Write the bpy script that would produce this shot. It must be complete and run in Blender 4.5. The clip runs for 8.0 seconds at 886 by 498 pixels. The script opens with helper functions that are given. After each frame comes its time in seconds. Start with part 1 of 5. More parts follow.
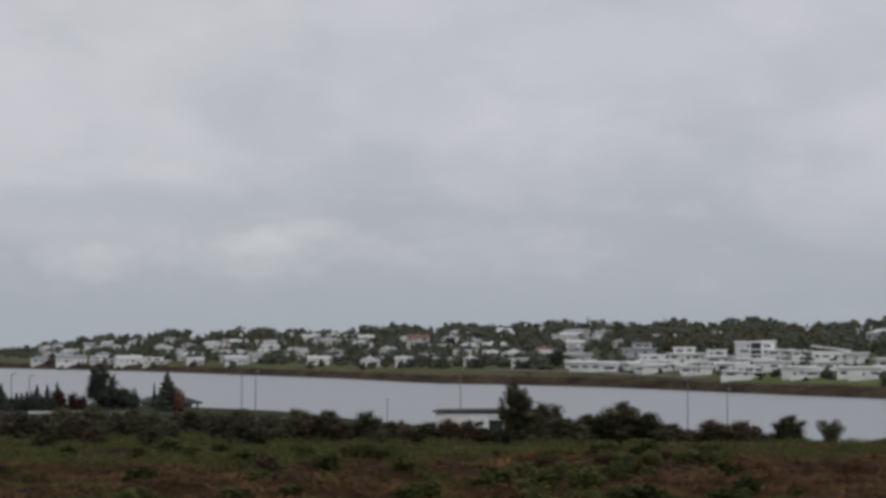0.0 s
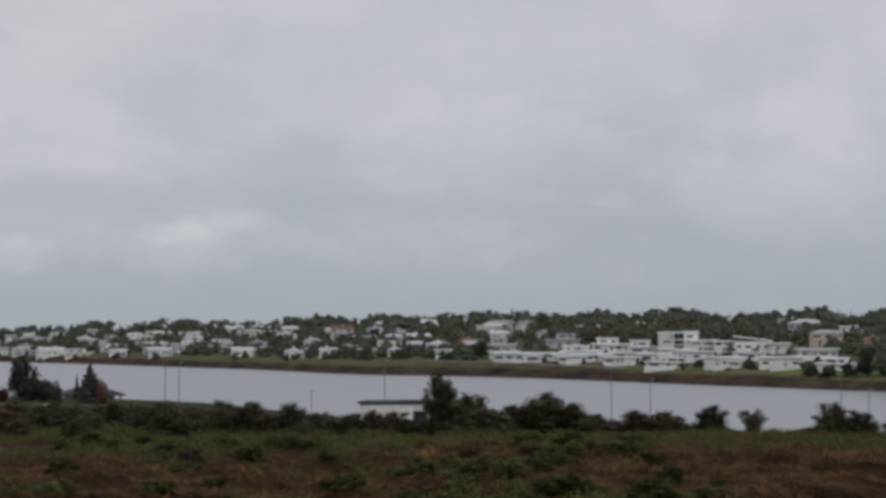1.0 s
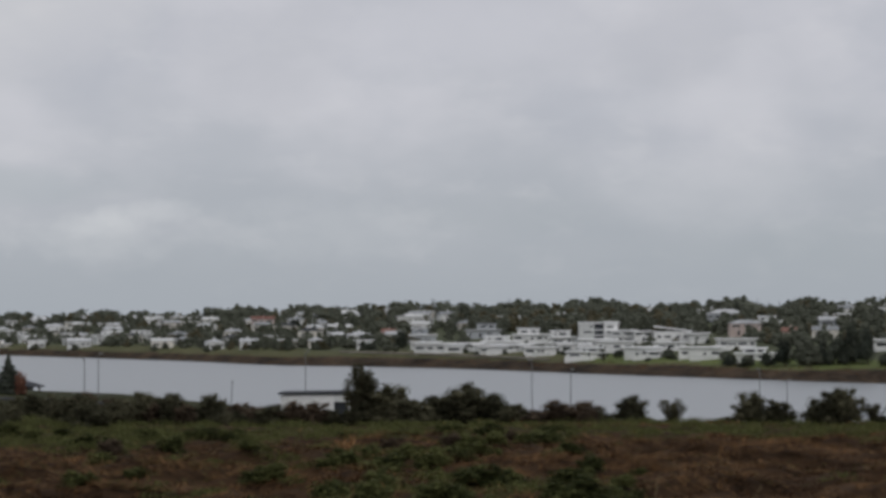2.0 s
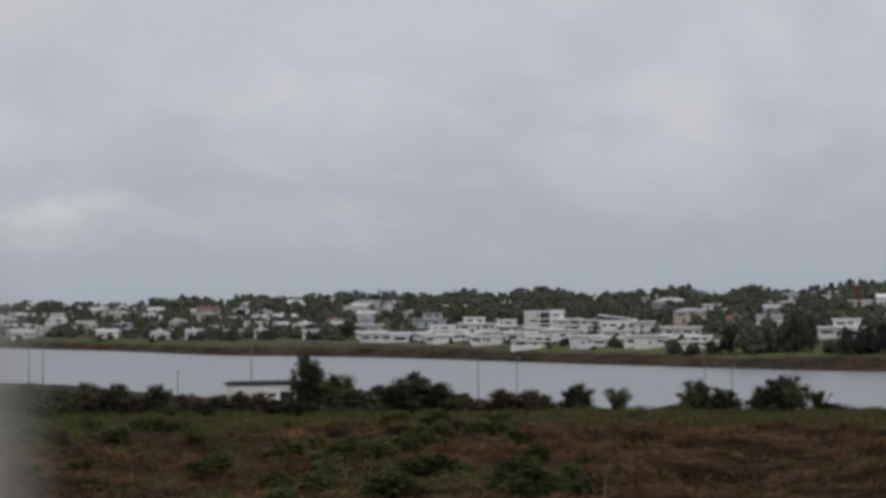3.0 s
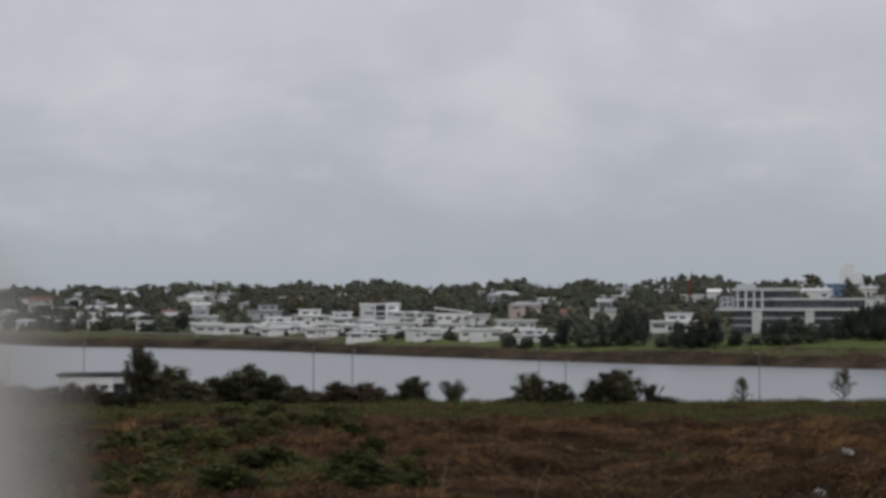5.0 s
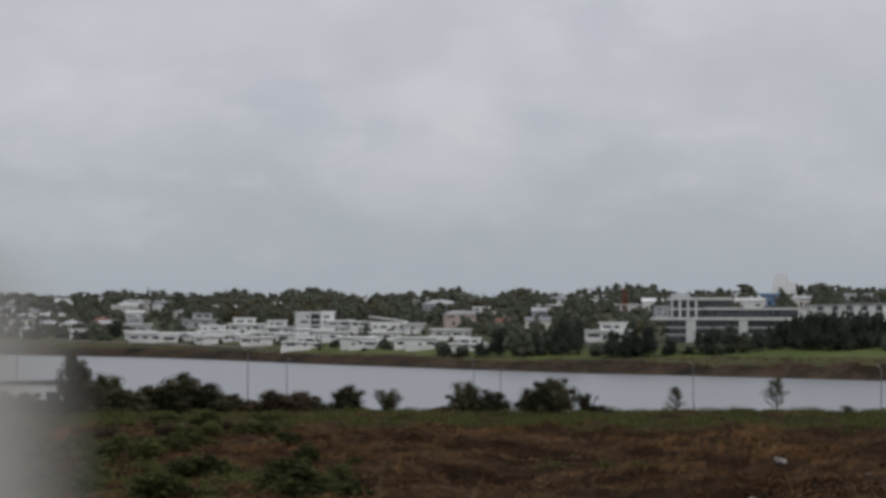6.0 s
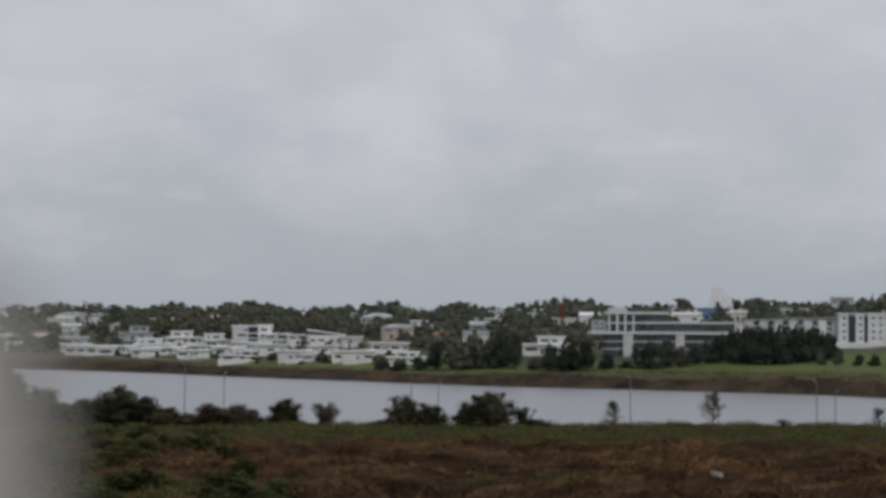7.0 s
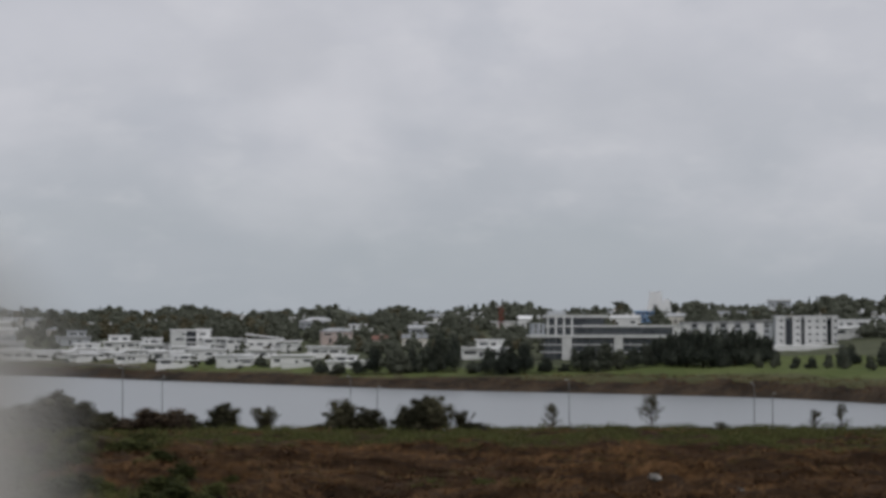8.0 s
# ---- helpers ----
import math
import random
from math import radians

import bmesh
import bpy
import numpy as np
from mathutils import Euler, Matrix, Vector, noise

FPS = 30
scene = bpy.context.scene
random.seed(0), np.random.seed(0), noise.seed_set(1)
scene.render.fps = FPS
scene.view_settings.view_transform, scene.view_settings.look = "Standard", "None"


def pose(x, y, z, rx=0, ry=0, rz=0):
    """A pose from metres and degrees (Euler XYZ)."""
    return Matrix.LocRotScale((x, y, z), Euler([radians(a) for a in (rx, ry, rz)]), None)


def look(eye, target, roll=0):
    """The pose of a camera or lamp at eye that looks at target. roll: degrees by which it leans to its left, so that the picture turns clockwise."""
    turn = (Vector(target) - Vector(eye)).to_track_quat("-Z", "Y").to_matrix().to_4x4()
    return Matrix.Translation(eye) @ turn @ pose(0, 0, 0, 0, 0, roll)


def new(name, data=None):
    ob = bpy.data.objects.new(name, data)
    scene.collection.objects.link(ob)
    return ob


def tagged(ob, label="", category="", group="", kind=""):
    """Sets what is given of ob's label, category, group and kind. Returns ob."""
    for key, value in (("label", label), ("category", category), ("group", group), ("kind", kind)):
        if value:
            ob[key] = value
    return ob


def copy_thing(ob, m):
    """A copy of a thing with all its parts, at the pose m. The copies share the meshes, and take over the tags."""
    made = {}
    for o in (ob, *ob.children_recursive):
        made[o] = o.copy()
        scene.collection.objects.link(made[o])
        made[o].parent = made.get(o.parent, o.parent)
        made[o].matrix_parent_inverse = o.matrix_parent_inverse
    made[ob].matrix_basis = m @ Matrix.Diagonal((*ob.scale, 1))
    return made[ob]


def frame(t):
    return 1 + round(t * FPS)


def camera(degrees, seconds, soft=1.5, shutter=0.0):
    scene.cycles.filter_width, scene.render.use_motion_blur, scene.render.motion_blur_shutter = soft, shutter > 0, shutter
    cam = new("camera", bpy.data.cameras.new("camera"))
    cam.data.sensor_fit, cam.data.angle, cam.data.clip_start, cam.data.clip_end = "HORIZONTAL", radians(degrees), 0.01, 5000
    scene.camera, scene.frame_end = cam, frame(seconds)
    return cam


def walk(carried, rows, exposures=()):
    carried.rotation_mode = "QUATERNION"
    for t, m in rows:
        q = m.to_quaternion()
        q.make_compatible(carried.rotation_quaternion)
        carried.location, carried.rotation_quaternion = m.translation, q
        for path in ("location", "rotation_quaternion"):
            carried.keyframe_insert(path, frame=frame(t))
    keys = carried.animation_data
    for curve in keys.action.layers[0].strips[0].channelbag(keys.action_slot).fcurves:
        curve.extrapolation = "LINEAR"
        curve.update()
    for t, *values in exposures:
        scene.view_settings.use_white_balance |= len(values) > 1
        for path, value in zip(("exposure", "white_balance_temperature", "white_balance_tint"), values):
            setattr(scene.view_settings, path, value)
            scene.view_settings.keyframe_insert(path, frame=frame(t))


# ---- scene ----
cam = camera(23.93, 8.0, soft=3.6)
cam.data.dof.use_dof, cam.data.dof.focus_distance, cam.data.dof.aperture_fstop = True, 260.0, 8.5
# place of an added rod that stands for a pale blur near the lens
BLUR_ROD_X, BLUR_ROD_Y, BLUR_ROD_TOP = -0.0459, 0.15, 20.003
ROWS = [
    (0.0, -17.0, -0.005, 2.461, 0.000),
    (0.5, -17.0, 1.111, 2.463, 0.006),
    (1.0, -17.0, 2.074, 2.215, 0.104),
    (1.5, -17.0, 3.221, 2.107, 0.221),
    (2.0, -17.0, 4.242, 1.951, 0.197),
    (3.5, -13.3, 6.832, 1.468, 0.449),
    (4.0, -13.3, 8.247, 1.289, 0.276),
    (4.5, -13.3, 9.031, 1.299, 0.121),
    (5.0, -13.3, 10.215, 1.426, 0.054),
    (6.5, -13.3, 12.764, 1.841, -0.189),
    (7.0, -13.3, 13.684, 2.043, -0.219),
    (7.5, -13.3, 14.546, 2.109, 0.039),
    (8.0, -13.3, 15.362, 2.148, -0.073),
]
# seconds, the added blur rod's direction off the view's axis, pan to the right, tilt up, lean to the right
# the eye shifts with pan and tilt to hold the rod at that direction
walk(cam, [(t, pose(BLUR_ROD_X - BLUR_ROD_Y * math.tan(radians(pan + off)), 0, 20.0 - BLUR_ROD_Y * math.tan(radians(tilt - 1.45)), 90 + tilt, 0, -pan)
            @ pose(0, 0, 0, 0, 0, -lean)) for t, off, pan, tilt, lean in ROWS])

# ---- sky and sun: a bright overcast ----
SUN_AZ, SUN_EL = 160.0, 38.0
world = bpy.data.worlds.new("overcast_sky")
scene.world = world
world.use_nodes = True
wn, wl = world.node_tree.nodes, world.node_tree.links
wn.clear()


def wnode(kind, **values):
    n = wn.new(kind)
    for key, value in values.items():
        n.inputs[key].default_value = value
    return n


def wmath(op, a, b=0.0, clamp=False):
    n = wn.new("ShaderNodeMath")
    n.operation, n.use_clamp = op, clamp
    for i, v in enumerate((a, b)):
        if hasattr(v, "links"):
            wl.new(v, n.inputs[i])
        else:
            n.inputs[i].default_value = v
    return n.outputs[0]


def wmix(fac, a, b):
    n = wn.new("ShaderNodeMix")
    n.data_type = "RGBA"
    for socket, v in ((n.inputs[0], fac), (n.inputs[6], a), (n.inputs[7], b)):
        if hasattr(v, "links"):
            wl.new(v, socket)
        else:
            socket.default_value = v
    return n.outputs[2]


coord = wn.new("ShaderNodeTexCoord")
sep = wn.new("ShaderNodeSeparateXYZ")
wl.new(coord.outputs["Generated"], sep.inputs[0])
up = sep.outputs[2]


def cloud_noise(scale, stretch, detail, shift, rough=0.5):
    m = wn.new("ShaderNodeMapping")
    m.inputs["Scale"].default_value = (1, 1, stretch)
    m.inputs["Location"].default_value = shift
    wl.new(coord.outputs["Generated"], m.inputs[0])
    n = wnode("ShaderNodeTexNoise", Scale=scale, Detail=detail, Roughness=rough)
    wl.new(m.outputs[0], n.inputs["Vector"])
    return n.outputs[0]


def ramp01(v, a, b):
    n = wn.new("ShaderNodeMapRange")
    n.interpolation_type = "SMOOTHSTEP"
    n.inputs[1].default_value, n.inputs[2].default_value = a, b
    wl.new(v, n.inputs[0])
    return n.outputs[0]


height = ramp01(up, 0.015, 0.15)
base_sky = wmix(height, (0.376, 0.408, 0.452, 1), (0.525, 0.532, 0.580, 1))
zenith = wmix(ramp01(up, 0.15, 0.8), base_sky, (0.80, 0.81, 0.85, 1))
broad = ramp01(cloud_noise(9.0, 1.9, 4.0, (0.3, 1.2, 0.4)), 0.35, 0.68)
bright = wmix(wmath("MULTIPLY", broad, wmath("MULTIPLY", ramp01(up, 0.005, 0.11), 0.8)), zenith, (0.60, 0.60, 0.645, 1))
dark_fac = wmath("MULTIPLY", ramp01(cloud_noise(12.0, 1.5, 5.0, (2.1, 0.2, 3.4)), 0.5, 0.72), ramp01(up, 0.02, 0.10))
clouds = wmix(wmath("MULTIPLY", dark_fac, 0.55), bright, (0.440, 0.460, 0.515, 1))
wisps = ramp01(cloud_noise(26.0, 2.2, 6.0, (5.0, 1.0, 0.0), 0.55), 0.5, 0.75)
clouds = wmix(wmath("MULTIPLY", wisps, wmath("MULTIPLY", ramp01(up, -0.02, 0.09), 0.28)), clouds, (0.64, 0.64, 0.67, 1))


def cumulus(az, el, wide, tall, power, fine=60.0):
    """A soft heap or sheet of cloud."""
    way = Vector((math.sin(radians(az)) * math.cos(radians(el)), math.cos(radians(az)) * math.cos(radians(el)), math.sin(radians(el))))
    side = Vector((math.cos(radians(az)), -math.sin(radians(az)), 0))
    d = wn.new("ShaderNodeVectorMath")
    d.operation = "DOT_PRODUCT"
    wl.new(coord.outputs["Generated"], d.inputs[0])
    d.inputs[1].default_value = side
    u = wmath("DIVIDE", d.outputs["Value"], wide)
    v = wmath("DIVIDE", wmath("SUBTRACT", up, way.z), tall)
    q = wmath("ADD", wmath("MULTIPLY", u, u), wmath("MULTIPLY", v, v))
    rag = wmath("MULTIPLY", wmath("SUBTRACT", cloud_noise(fine, 1.6, 6.0, (az, el, 0), 0.6), 0.5), 3.2)
    n = wn.new("ShaderNodeMapRange")
    n.interpolation_type = "SMOOTHSTEP"
    n.inputs[1].default_value, n.inputs[2].default_value, n.inputs[3].default_value, n.inputs[4].default_value = -0.3, 1.9, power, 0.0
    wl.new(wmath("ADD", q, rag), n.inputs[0])
    return n.outputs[0]


for az, el, wide, tall, power, tone in ((-8.0, 8.3, 0.070, 0.030, 0.40, (0.63, 0.63, 0.64, 1)), (4.2, 7.9, 0.060, 0.018, 0.30, (0.62, 0.62, 0.67, 1)), (12.0, 5.8, 0.060, 0.007, 0.28, (0.60, 0.605, 0.65, 1)),
                                        (-0.8, 7.2, 0.038, 0.028, 0.42, (0.45, 0.46, 0.505, 1)), (10.5, 7.6, 0.028, 0.022, 0.35, (0.45, 0.46, 0.505, 1)), (21.0, 6.2, 0.060, 0.022, 0.40, (0.45, 0.465, 0.51, 1)),
                                        (-9.0, 3.7, 0.075, 0.009, 0.45, (0.40, 0.44, 0.475, 1)), (17.0, 2.0, 0.110, 0.016, 0.40, (0.385, 0.42, 0.455, 1)), (6.0, 2.9, 0.045, 0.010, 0.28, (0.40, 0.43, 0.465, 1))):
    clouds = wmix(cumulus(az, el, wide, tall, power, 16.0), clouds, tone)
for az, el, wide, tall, power in ((-5.2, 2.6, 0.018, 0.006, 0.36), (-4.6, 2.85, 0.012, 0.005, 0.36), (-3.4, 3.0, 0.014, 0.006, 0.34), (-9.7, 2.1, 0.022, 0.009, 0.26), (-5.4, 2.2, 0.035, 0.010, 0.26), (1.0, 2.5, 0.06, 0.014, 0.14), (11.5, 3.6, 0.05, 0.02, 0.12)):
    clouds = wmix(cumulus(az, el, wide, tall, power), clouds, (0.64, 0.655, 0.68, 1))
sky = wn.new("ShaderNodeTexSky")
sky.sky_type, sky.sun_disc = "NISHITA", False
sky.sun_elevation, sky.sun_rotation = radians(SUN_EL), radians(SUN_AZ)
clear = wnode("ShaderNodeBackground", Strength=0.06)
wl.new(sky.outputs[0], clear.inputs[0])
cover = wnode("ShaderNodeBackground", Strength=1.0)
wl.new(clouds, cover.inputs[0])
both = wnode("ShaderNodeMixShader", Fac=0.95)
wl.new(clear.outputs[0], both.inputs[1])
wl.new(cover.outputs[0], both.inputs[2])
wl.new(both.outputs[0], wn.new("ShaderNodeOutputWorld").inputs[0])

sun = new("sun", bpy.data.lights.new("sun", "SUN"))
sun.data.energy, sun.data.angle, sun.data.color = 0.6, radians(25), (1.0, 0.97, 0.93)
sun.matrix_basis = look((0, 0, 60), (-60 * math.sin(radians(SUN_AZ)), -60 * math.cos(radians(SUN_AZ)), 60 - 60 * math.tan(radians(SUN_EL))))


# ---- materials ----
def material(name, dark, light, scale=4.0, rough=0.85, bump=0.2, fine=6.0, metal=0.0, spec=0.06, by_object=0.0, by_island=0.0, low=0.3, high=0.7, leafy=0.0):
    """Two tones of one surface, mixed by broad stains and fine grain, with a fine relief."""
    m = bpy.data.materials.new(name)
    m.use_nodes = True
    n, l = m.node_tree.nodes, m.node_tree.links
    b = n["Principled BSDF"]
    b.inputs["Roughness"].default_value, b.inputs["Metallic"].default_value = rough, metal
    b.inputs["Specular IOR Level"].default_value = spec
    geo = n.new("ShaderNodeNewGeometry")
    noises = []
    for sc, det in ((scale, 3.0), (scale * fine, 4.0)):
        t = n.new("ShaderNodeTexNoise")
        t.inputs["Scale"].default_value, t.inputs["Detail"].default_value = sc, det
        l.new(geo.outputs["Position"], t.inputs["Vector"])
        noises.append(t.outputs[0])

    def math_node(op, a, c):
        q = n.new("ShaderNodeMath")
        q.operation = op
        for i, v in enumerate((a, c)):
            if hasattr(v, "links"):
                l.new(v, q.inputs[i])
            else:
                q.inputs[i].default_value = v
        return q.outputs[0]

    f = math_node("ADD", math_node("MULTIPLY", noises[0], 0.6), math_node("MULTIPLY", noises[1], 0.4))
    if by_object:
        f = math_node("ADD", f, math_node("MULTIPLY", math_node("SUBTRACT", n.new("ShaderNodeObjectInfo").outputs["Random"], 0.5), by_object))
    if by_island:
        f = math_node("ADD", f, math_node("MULTIPLY", math_node("SUBTRACT", geo.outputs["Random Per Island"], 0.5), by_island))
    r = n.new("ShaderNodeMapRange")
    r.inputs[1].default_value, r.inputs[2].default_value = low, high
    l.new(f, r.inputs[0])
    mix = n.new("ShaderNodeMix")
    mix.data_type = "RGBA"
    l.new(r.outputs[0], mix.inputs[0])
    mix.inputs[6].default_value, mix.inputs[7].default_value = (*dark, 1), (*light, 1)
    l.new(mix.outputs[2], b.inputs["Base Color"])
    if leafy:
        tr, both_ways = n.new("ShaderNodeBsdfTranslucent"), n.new("ShaderNodeMixShader")
        both_ways.inputs[0].default_value = leafy
        l.new(mix.outputs[2], tr.inputs[0])
        l.new(b.outputs[0], both_ways.inputs[1])
        l.new(tr.outputs[0], both_ways.inputs[2])
        l.new(both_ways.outputs[0], n["Material Output"].inputs[0])
    if bump:
        bp = n.new("ShaderNodeBump")
        bp.inputs["Strength"].default_value = bump
        bp.inputs["Distance"].default_value = 0.3 / scale / fine
        l.new(noises[1], bp.inputs["Height"])
        l.new(bp.outputs[0], b.inputs["Normal"])
    return m


M = dict(
    meadow=material("meadow_turf", (0.016, 0.010, 0.006), (0.062, 0.036, 0.019), 0.5, 0.95, 0.6, 9),
    slope=material("rough_grass", (0.018, 0.022, 0.010), (0.048, 0.050, 0.022), 0.3, 0.95, 0.4, 9),
    rock=material("tidal_rock", (0.014, 0.012, 0.010), (0.078, 0.056, 0.038), 0.07, 0.9, 0.5, 7, low=0.38, high=0.62),
    bank=material("bank_grass", (0.056, 0.064, 0.030), (0.118, 0.112, 0.060), 0.03, 0.95, 0.3, 10),
    lawn=material("mown_lawn", (0.075, 0.098, 0.032), (0.130, 0.150, 0.058), 0.03, 0.95, 0.2, 10),
    town=material("garden_ground", (0.045, 0.055, 0.030), (0.110, 0.115, 0.075), 0.02, 0.95, 0.3, 10),
    white=material("white_render", (0.56, 0.57, 0.56), (0.76, 0.76, 0.75), 0.25, 0.75, 0.1, 8, by_object=0.5),
    cream=material("cream_render", (0.54, 0.51, 0.46), (0.72, 0.69, 0.62), 0.25, 0.8, 0.1, 8, by_object=0.5),
    grey=material("grey_render", (0.28, 0.30, 0.32), (0.46, 0.48, 0.50), 0.25, 0.8, 0.1, 8, by_object=0.6),
    pink=material("rose_render", (0.42, 0.34, 0.31), (0.56, 0.47, 0.43), 0.25, 0.8, 0.1, 8),
    blue=material("blue_cladding", (0.15, 0.25, 0.40), (0.22, 0.34, 0.52), 0.3, 0.6, 0.1, 8),
    fascia=material("white_fascia", (0.70, 0.71, 0.71), (0.84, 0.84, 0.84), 0.4, 0.6, 0.05, 8),
    roof=material("grey_roofing", (0.24, 0.25, 0.26), (0.48, 0.49, 0.50), 0.3, 0.7, 0.2, 8, by_object=0.8),
    darkroof=material("dark_roofing", (0.025, 0.027, 0.032), (0.065, 0.068, 0.075), 0.4, 0.6, 0.2, 8),
    redroof=material("red_roofing", (0.13, 0.060, 0.050), (0.22, 0.115, 0.092), 0.3, 0.7, 0.2, 8, by_object=0.5),
    glass=material("window_glass", (0.012, 0.015, 0.018), (0.045, 0.050, 0.058), 0.3, 0.12, 0.0, 4, spec=0.5, by_object=0.8),
    office_glass=material("reflective_glazing", (0.026, 0.030, 0.036), (0.090, 0.100, 0.110), 0.25, 0.18, 0.0, 4, spec=0.4),
    panel=material("off_white_panel", (0.46, 0.465, 0.46), (0.62, 0.625, 0.62), 0.3, 0.7, 0.05, 8),
    steel=material("galvanised_steel", (0.14, 0.145, 0.15), (0.24, 0.245, 0.25), 3.0, 0.6, 0.1, 6, metal=0.3),
    lamp=material("lamp_housing", (0.20, 0.20, 0.20), (0.32, 0.32, 0.32), 3.0, 0.4, 0.0, 6),
    redsteel=material("red_painted_steel", (0.18, 0.050, 0.038), (0.28, 0.09, 0.07), 1.0, 0.6, 0.1, 6),
    asphalt=material("asphalt", (0.028, 0.028, 0.030), (0.050, 0.050, 0.052), 0.6, 0.9, 0.3, 9),
    bark=material("bark", (0.030, 0.022, 0.016), (0.075, 0.058, 0.042), 5.0, 0.95, 0.6, 6),
    # paler and greyer than near leaves: distance haze is put into the colour
    leaf=material("town_foliage", (0.058, 0.066, 0.052), (0.125, 0.133, 0.102), 0.15, 0.8, 0.0, 8, by_object=0.6, by_island=0.25, leafy=0.28),
    autumn=material("yellowing_foliage", (0.070, 0.068, 0.040), (0.135, 0.120, 0.078), 0.15, 0.8, 0.0, 8, by_object=0.4, by_island=0.5, leafy=0.28),
    # needle tones raised for the haze as well
    needle=material("conifer_foliage", (0.038, 0.045, 0.037), (0.088, 0.098, 0.078), 0.15, 0.85, 0.0, 8, by_object=0.4, by_island=0.5, leafy=0.28),
    willow=material("willow_foliage", (0.036, 0.036, 0.022), (0.112, 0.106, 0.066), 0.8, 0.8, 0.0, 6, by_object=0.4, by_island=0.4, leafy=0.28),
    russet=material("russet_foliage", (0.038, 0.029, 0.020), (0.110, 0.082, 0.058), 0.8, 0.8, 0.0, 6, by_object=0.3, by_island=0.6, leafy=0.28),
    maroon=material("maroon_foliage", (0.045, 0.020, 0.017), (0.105, 0.046, 0.038), 0.8, 0.8, 0.0, 6, by_object=0.3, by_island=0.5, leafy=0.28),
    # for the added rod, pale grey like the blur it stands for
    stem=material("blur_rod_grey", (0.40, 0.39, 0.36), (0.62, 0.61, 0.58), 30.0, 0.8, 0.2, 6),
    car_dark=material("dark_car_paint", (0.02, 0.02, 0.022), (0.04, 0.04, 0.045), 0.5, 0.3, 0.0, 6, spec=0.5),
    sedge=material("olive_sedge", (0.030, 0.030, 0.010), (0.110, 0.095, 0.038), 0.5, 0.9, 0.0, 5, by_island=0.4),
    orange=material("orange_foliage", (0.120, 0.060, 0.042), (0.260, 0.130, 0.092), 0.8, 0.8, 0.0, 6, by_island=0.6, leafy=0.28),
    herb=material("green_herbs", (0.026, 0.032, 0.011), (0.110, 0.117, 0.044), 0.55, 0.8, 0.0, 6, by_island=0.45, by_object=0.4, leafy=0.28),
    dry=material("dry_grass", (0.024, 0.013, 0.007), (0.205, 0.112, 0.050), 0.42, 0.9, 0.0, 5, by_island=0.30, low=0.36, high=0.66),
    # dark tones that put shade into the meadow's hollows
    heather=material("hollow_shade", (0.012, 0.008, 0.005), (0.046, 0.026, 0.017), 0.6, 0.95, 0.0, 8, by_island=0.8),
    straw=material("straw", (0.17, 0.125, 0.07), (0.32, 0.25, 0.15), 9.0, 0.8, 0.0, 6),
    gravel=material("pale_gravel", (0.16, 0.145, 0.12), (0.28, 0.26, 0.22), 0.2, 0.95, 0.2, 8),
    ochre=material("ochre_grass", (0.15, 0.080, 0.032), (0.30, 0.17, 0.082), 0.8, 0.9, 0.0, 8, by_island=0.8),
    stone=material("pale_stone", (0.035, 0.034, 0.026), (0.36, 0.35, 0.33), 5.0, 0.9, 0.6, 5, low=0.42, high=0.6),
)


def water_material():
    m = bpy.data.materials.new("sea_water")
    m.use_nodes = True
    n, l = m.node_tree.nodes, m.node_tree.links
    b = n["Principled BSDF"]
    b.inputs["Base Color"].default_value = (0.230, 0.250, 0.265, 1)
    b.inputs["Roughness"].default_value, b.inputs["IOR"].default_value = 0.34, 1.333
    geo = n.new("ShaderNodeNewGeometry")
    mp = n.new("ShaderNodeMapping")
    mp.inputs["Scale"].default_value = (0.25, 0.6, 1)
    l.new(geo.outputs["Position"], mp.inputs[0])
    t = n.new("ShaderNodeTexNoise")
    t.inputs["Scale"].default_value, t.inputs["Detail"].default_value = 0.9, 5.0
    l.new(mp.outputs[0], t.inputs["Vector"])
    bp = n.new("ShaderNodeBump")
    bp.inputs["Strength"].default_value, bp.inputs["Distance"].default_value = 0.15, 0.05
    l.new(t.outputs[0], bp.inputs["Height"])
    l.new(bp.outputs[0], b.inputs["Normal"])
    return m


M["water"] = water_material()

# ---- the lie of the land, as seen from the viewpoint at the origin ----
EYE_Z = 20.0
SHORE_AZ = [-20, -14, -12, -9, -5.5, -2.9, -0.5, 2.6, 4.9, 7.2, 9.4, 12.4, 15.5, 18.6, 21.6, 24.6, 27.3, 32, 45, 70]
SHORE_R = [1800, 1530, 1458, 1341, 1165, 1061, 940, 900, 856, 798, 752, 704, 663, 643, 622, 602, 560, 500, 430, 360]
CREST_AZ = [-15.5, -14, -12, -10, -8.2, -4.4, 0, 4.9, 9.4, 13.9, 17, 18.6, 22.4, 25.5, 27.3, 40]
CREST_Z = [-3, 3, 7.5, 12.5, 17.0, 19.5, 21, 22, 22, 20.5, 23, 22, 23, 24.5, 26, 28]


def shore(az):
    """Distance of the far waterline in the direction az (degrees to the right)."""
    return sum(np.interp(az + d, SHORE_AZ, SHORE_R) for d in (-0.8, -0.4, 0, 0.4, 0.8)) / 5


def crest(az):
    return sum(np.interp(az + d, CREST_AZ, CREST_Z) for d in (-0.8, -0.4, 0, 0.4, 0.8)) / 5


